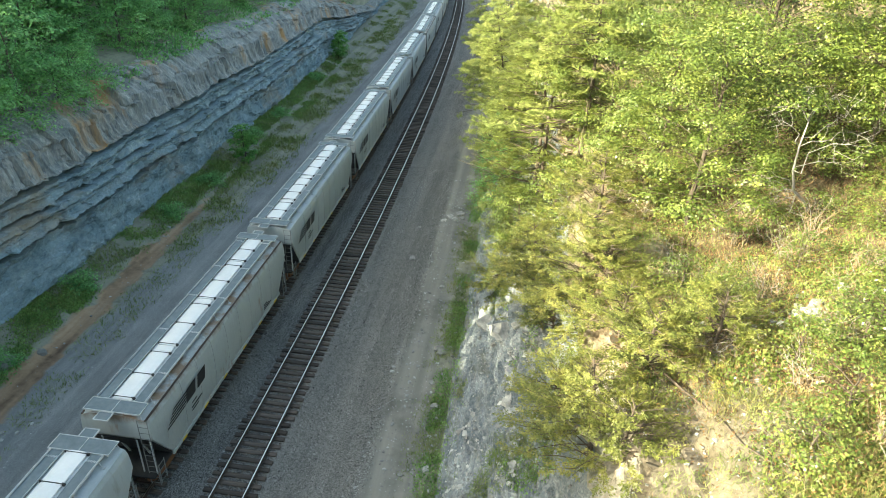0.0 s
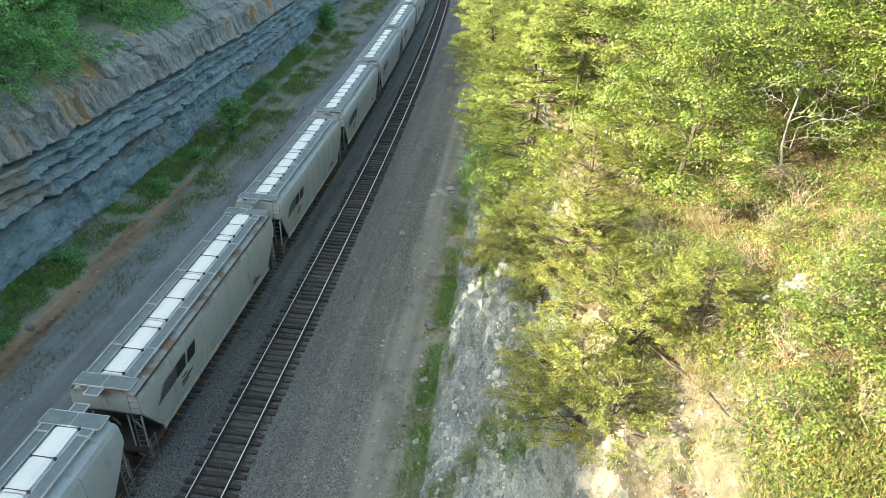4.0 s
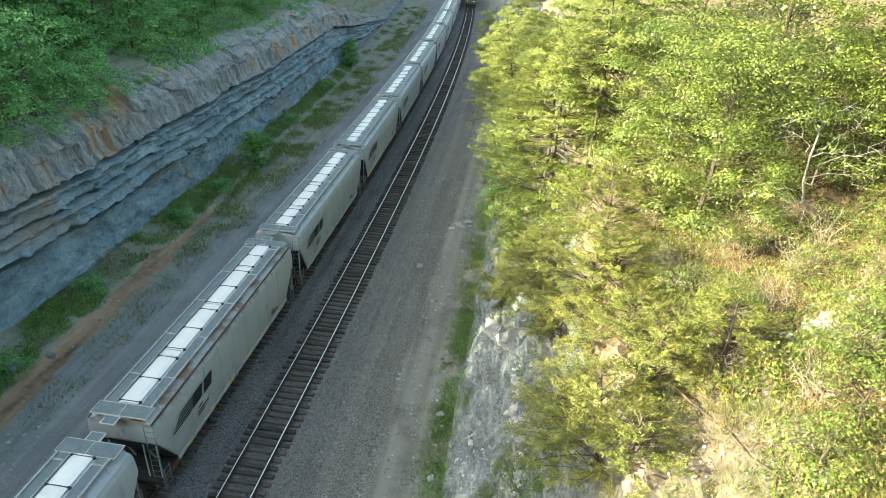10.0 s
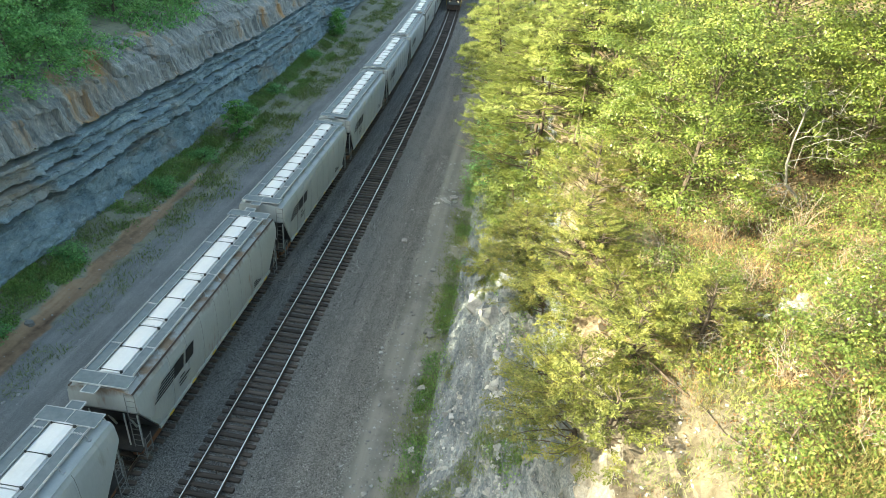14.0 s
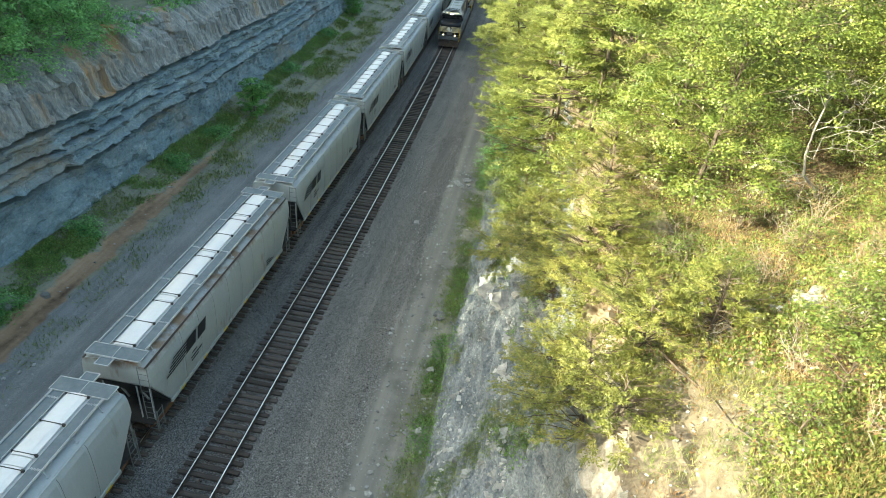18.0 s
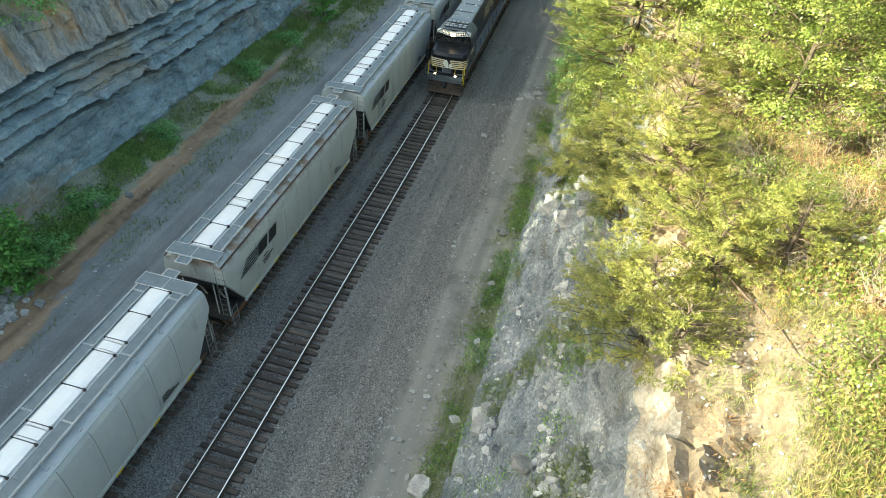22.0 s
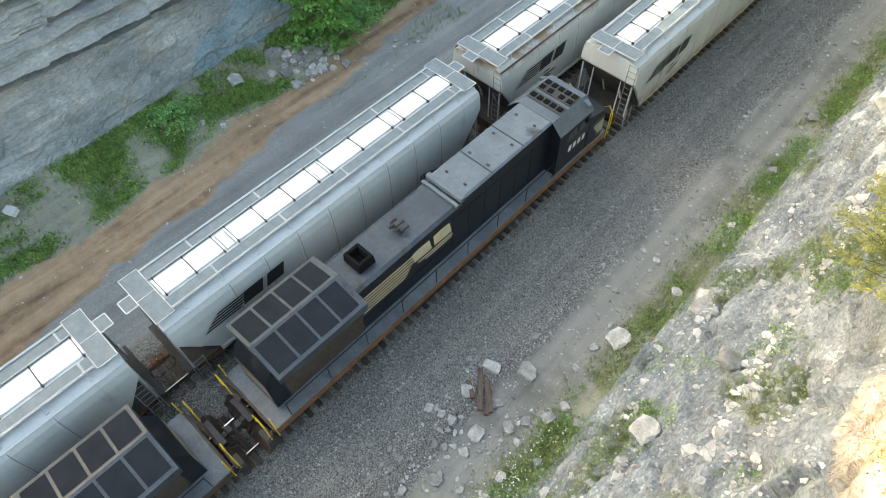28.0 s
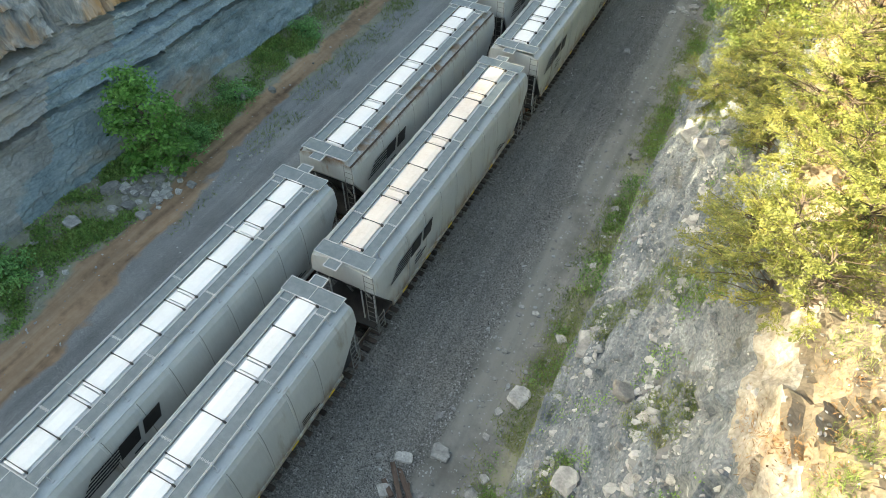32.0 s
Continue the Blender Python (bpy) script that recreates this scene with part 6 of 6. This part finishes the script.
tagged(quad_mesh("leaf_litter", leaf_quads(_pt, .1, _rng, .6, 2.5), M_DRY), "dry brown leaf litter strewn over the sunny hillside", "vegetation", kind="stuff")
tufts("ridge_weeds", "green undergrowth on the shaded ridge",
      scatter(9000, lambda r, y: -21.4 - 14 * r.random() ** 1.5, 0, 140, lambda u, y: wave(u, y, .25, 61) > -.3, 13), M_FOREST, 14, .3, 9, .5, .5)


# ---- loose stones ----
def stone_mesh(seed, flat=.6):
    """A broken angular stone about 1 m across."""
    rng = np.random.default_rng(seed)
    bm = bmesh.new()
    bmesh.ops.create_cube(bm, size=1.0)
    for v in bm.verts:
        v.co += Vector(rng.normal(size=3)) * .09
        v.co.x *= 1.15
        v.co.z *= flat
    for i in range(12):
        d = Vector(rng.normal(size=3))
        d.z = abs(d.z) + .3 if i % 3 == 0 else d.z * .6
        d.normalize()
        reach = (abs(d.x) * .57 + abs(d.y) * .5 + abs(d.z) * .5 * flat) * rng.uniform(.62, .86)
        bmesh.ops.bisect_plane(bm, geom=bm.verts[:] + bm.edges[:] + bm.faces[:], plane_co=d * reach, plane_no=d, clear_outer=True)
        bmesh.ops.holes_fill(bm, edges=bm.edges)
    bmesh.ops.triangulate(bm, faces=bm.faces)
    bmesh.ops.subdivide_edges(bm, edges=[e for e in bm.edges if e.calc_length() > .16], cuts=1)
    bmesh.ops.triangulate(bm, faces=bm.faces)
    for v in bm.verts:
        v.co += Vector(rng.normal(size=3)) * .022
    bmesh.ops.recalc_face_normals(bm, faces=bm.faces)
    data = bpy.data.meshes.new("rock")
    bm.to_mesh(data)
    bm.free()
    data.materials.append(M_BOULDER)
    return data


ROCKS = [stone_mesh(i, (.4, .6, .5, .25, .7, .4)[i]) for i in range(6)]


def rock(u, y, size, label, group, k=0, turn=0.0, z=None, tip=0.0):
    ob = new("rock", ROCKS[k % 6])
    ob.matrix_world = pose(bend(y)[0] + u, y, (gz(u, y) if z is None else z) + size * .08, tip, tip * .5, turn) @ Matrix.Diagonal((size, size, size, 1))
    return tagged(ob, label, "rock", group)


DITCH = [(6.21, 10.06, .95, 3), (8.11, 13.97, 1.1, 0), (5.01, 7.69, .6, 4), (6.48, 4.24, .6, 2), (6.46, 6.62, .75, 0), (7.17, 7.75, .6, 1), (6.23, 8.16, .5, 3), (5.37, 6.38, .45, 2), (4.92, 9.13, .5, 1),
         (8.1, 9.1, .6, 0), (9.1, 9.74, .5, 5), (4.38, 6.1, .4, 4), (8.21, 6.02, .5, 1), (6.54, 5.78, .5, 2), (7.52, 8.39, .45, 4), (5.4, 11.37, .3, 1), (6.39, 18.08, .3, 0), (7.15, 18.57, .28, 2),
         (8.71, 17.52, .5, 4), (6.92, 19.66, .3, 1), (8.22, 32.2, .9, 3), (8.31, 9.94, .45, 2), (4.88, 6.24, .4, 5), (5.83, 3.08, .4, 1), (7.61, 11.64, .4, 3), (8.89, 7.39, .4, 2),
         (6.46, 51.68, .9, 3), (7.39, 52.48, .8, 0), (6.07, 50.67, .6, 3), (6.9, 51.2, .7, 0), (7.6, 51.6, .5, 2), (4.46, 43.27, .6, 1), (8.04, 32.43, .7, 0), (4.14, 48.58, .3, 1), (6.33, 38.95, .4, 0), (6.3, 37.81, .35, 2), (7.24, 39.91, .5, 3),
         (7.97, 29.25, .4, 1), (8.44, 27.16, .5, 2), (8.67, 22.52, .45, 3), (7.04, 26.9, .25, 1), (6.72, 33.98, .3, 0), (7.06, 18.55, .35, 5), (6.34, 18.54, .3, 1), (7.6, 12.94, .45, 2), (6.62, 15.84, .28, 1),
         (7.79, 16.84, .35, 0), (7.3, 15.16, .25, 4), (5.46, 11.56, .35, 1), (4.12, 8.81, .3, 2), (5.16, 9.25, .5, 4), (6.8, 14.32, .22, 1)]
for i, (u, y, s, k) in enumerate(DITCH):
    s *= .78
    rock(u, y, s, "pale angular rock lying beside the muddy ditch" if s < .62 else "large pale broken slab beside the muddy ditch", "loose rocks along the ditch", k, i * 67)
WALLSIDE = [(-14.5, 14.7, .95, 2), (-17.2, 15.2, 1.5, 1), (-17.0, 12.3, 1.3, 0), (-15.9, 16.1, .8, 4), (-15.5, 18.4, .8, 1), (-15.8, 9.1, .7, 5), (-15.0, 9.9, .5, 2), (-16.2, 17.2, .7, 0), (-16.6, 16.3, .6, 3), (-15.7, 17.3, .6, 2),
            (-12.5, 21.5, .35, 1), (-12.9, 20.9, .3, 0), (-13.2, 21.4, .4, 3), (-12.2, 22.2, .3, 4), (-16.5, 26.0, 1.6, 4), (-15.4, 27.5, .8, 1), (-17.5, 10.4, .6, 3), (-17.8, 20.5, .7, 0), (-16.9, 7.6, .5, 2), (-16.0, 44.0, .5, 1)]
for i, (u, y, s, k) in enumerate(WALLSIDE):
    s *= .58
    rock(u, y, s, "grey fallen rock among weeds below the rock wall", "fallen rocks below the wall", k, i * 83)
_r = random.Random(4)
SLOPE_ROCKS = [(10.2, 16.5, 1.3, 3), (11.2, 9.6, .8, 0), (10.9, 31.0, 1.0, 5), (11.9, 28.3, 1.3, 3), (12.0, 13.0, .7, 0), (10.3, 17.4, .6, 2)]
for i in range(34):
    SLOPE_ROCKS.append((_r.uniform(9.9, 14.0), 5 + 33 * _r.random() ** 1.2, _r.uniform(.16, .46), i))
for i, (u, y, s, k) in enumerate(SLOPE_ROCKS):
    rock(u, y, s, "pale broken block resting on the rock slope", "loose blocks on the rock slope", k, i * 71, None, _r.uniform(-25, 25))
for i in range(34):
    rock(_r.gauss(20.8, 1.3), _r.gauss(18.4, .8), _r.uniform(.12, .42), "sunlit white limestone block on the dry hillside", "white rocks on the hillside", i, i * 47)


def rubble(name, label, mat, n, seed, place, size, plates=False):
    """Small angular stones, one joined mesh."""
    rng = np.random.default_rng(seed)
    base = np.array([(1, 0, 0), (-1, 0, 0), (0, 1, 0), (0, -1, 0), (0, 0, .8), (0, 0, -.8)], float)
    tri = np.array([(0, 2, 4), (2, 1, 4), (1, 3, 4), (3, 0, 4), (2, 0, 5), (1, 2, 5), (3, 1, 5), (0, 3, 5)])
    if plates:
        ang = np.array([0.0, .95, 2.2, 3.3, 4.4, 5.2])
        base = np.array([(np.cos(a) * 1.05 * k, np.sin(a) * .75 * k, z) for z, k in ((-.3, 1.0), (.3, .82)) for a in ang])
        tri = np.array([(6, 7, 8), (6, 8, 9), (6, 9, 10), (6, 10, 11)] + [q for i in range(6) for q in ((i, (i + 1) % 6, (i + 1) % 6 + 6), (i, (i + 1) % 6 + 6, i + 6))])
    r = random.Random(seed)
    pos = np.array([place(r) for _ in range(n)])
    s = rng.uniform(*size, n)
    q = rng.normal(size=(n, 3, 3))
    q, _ = np.linalg.qr(q)
    if plates:       # lie nearly flat
        a = rng.uniform(0, 6.283, n)
        q = q * .22
        q[:, 0, 0] += np.cos(a)
        q[:, 0, 1] += np.sin(a)
        q[:, 1, 0] -= np.sin(a)
        q[:, 1, 1] += np.cos(a)
        q[:, 2, 2] += 1
        s = s * rng.uniform(.5, 1.2, n) ** 1.5
    v = (base[None] * rng.uniform(.6, 1.2, (n, len(base), 1))) @ q * s[:, None, None] + pos[:, None, :]
    f = (tri[None] + (np.arange(n) * len(base))[:, None, None]).reshape(-1, 3)
    data = bpy.data.meshes.new(name)
    v = v.reshape(-1, 3)
    data.vertices.add(len(v))
    data.vertices.foreach_set("co", v.astype(np.float32).ravel())
    data.loops.add(len(f) * 3)
    data.loops.foreach_set("vertex_index", f.astype(np.int32).ravel())
    data.polygons.add(len(f))
    data.polygons.foreach_set("loop_start", np.arange(0, len(f) * 3, 3, dtype=np.int32))
    data.polygons.foreach_set("loop_total", np.full(len(f), 3, dtype=np.int32))
    data.update(calc_edges=True)
    data.shade_flat()
    data.materials.append(mat)
    return tagged(new(name, data), label, "stones", kind="stuff")


def on_ground(u0, u1, y0, y1, power=1.4, lift=.0):
    def place(r):
        y = y0 + (y1 - y0) * r.random() ** power
        u = r.uniform(u0, u1)
        return (bend(y)[0] + u, y, gz(u, y) + lift)
    return place


rubble("oily_ballast_stones", "oily ballast stones between the tracks, darkened for the train's shade", M_DARKSTONE, 16000, 37, on_ground(-6.6, -1.35, -7, 62), (.026, .056))
rubble("ballast_stones", "crushed grey ballast stones beside the clear track", M_STONE, 30000, 31, on_ground(1.35, 5.9, -7, 62), (.026, .058))
rubble("ballast_cribs", "dirty brown ballast stones filling the spaces between ties", M_CRIB, 12000, 32, on_ground(-1.2, 1.2, -7, 55, 1.4, .05), (.025, .05))
rubble("ditch_stones", "scattered pale chips along the muddy ditch", M_CHIP, 4000, 33, on_ground(5.0, 9.3, -8, 60), (.02, .075))
rubble("ditch_cobbles", "pale fist-sized stones strewn along the ditch", M_CHIP, 650, 36, on_ground(5.4, 9.0, -6, 62, 1.3, .01), (.045, .15), True)
rubble("hill_stones", "small pale stones on the bare edge of the hillside", M_CHIP, 700, 38, on_ground(14.6, 20.5, 6, 17, 1.0, .01), (.02, .07), True)
rubble("ditch_rubble", "broken pale stones on the bare ground where the ditch ends", M_CHIP, 420, 39, on_ground(4.4, 8.9, -5, 8.4, 1.0, .015), (.04, .19), True)
rubble("scree", "small pale scree on the rock slope", M_CHIP, 7000, 34, on_ground(9.5, 14.4, -2, 42, 1.2, .015), (.02, .075), True)
rubble("slope_slabs", "broken flat pale slabs lying on the ledges of the rock slope", M_CHIP, 130, 41, on_ground(9.6, 14.2, -2, 38, 1.2, .03), (.1, .3), True)
def along_rib(u0, y0, u1, y1, wide):
    def place(r):
        t = r.random()
        y = y0 + (y1 - y0) * t
        u = u0 + (u1 - u0) * t + r.gauss(0, wide) + .25 * wave(y, 0, .3, 15)
        return (bend(y)[0] + u, y, gz(u, y) + .03)
    return place


rubble("strata_plates", "pale crisp plates of an outcropping bed along the rock slope", M_PALECHIP, 260, 51, along_rib(12.3, 27, 12.9, 9, .16), (.07, .24), True)
rubble("outcrop_chips", "bright chips weathered from the upper beds of the slope", M_PALECHIP, 420, 52, along_rib(14.1, 14, 13.9, 3, .4), (.03, .13), True)
rubble("foot_plates", "pale broken plates along the foot of the rock slope", M_PALECHIP, 240, 53, along_rib(10.1, 24, 10.6, 3, .3), (.05, .19), True)
rubble("wall_scree", "grey chips at the foot of the rock wall", M_CHIP, 1500, 35, on_ground(-18.4, -10.8, -12, 60), (.02, .085), True)


# rubble heap at the foot of the wall, rotten timbers by the ditch, a pale box in the weeds
_r = random.Random(12)
for i in range(60):
    rock(_r.gauss(-15.7, .75), _r.gauss(16.3, 1.0), _r.uniform(.18, .55), "grey fallen block in a rubble heap below the wall", "fallen rocks below the wall", i, i * 59)
for i, (u, y, a, ln) in enumerate(((5.35, 8.1, 131, 1.9), (5.68, 8.2, 138, 1.7), (5.95, 7.9, 122, 1.1), (5.1, 7.8, 145, .8))):
    t = part("timber", Mesh().box(-ln / 2, ln / 2, -.1, .1, 0, .15, .02), M_ROTTEN, None)
    t.matrix_basis = pose(u, y, gz(u, y) + .02, 0, 4, a)
    tagged(t, "rotten reddish-brown piece of old railway tie", "timber", "rotten timbers by the ditch")
crate = tagged(new("box"), "small pale weathered box lying in the weeds", "box")
part("body", Mesh().box(-.28, .28, -.2, .2, 0, .26, .03), M_WHITE, crate)
part("lid", Mesh().box(-.3, .3, -.22, .22, .265, .31, .015), M_EDGE, crate)
crate.matrix_basis = pose(-17.2, -.8, gz(-17.2, -.8), 3, 5, 30)


motions()
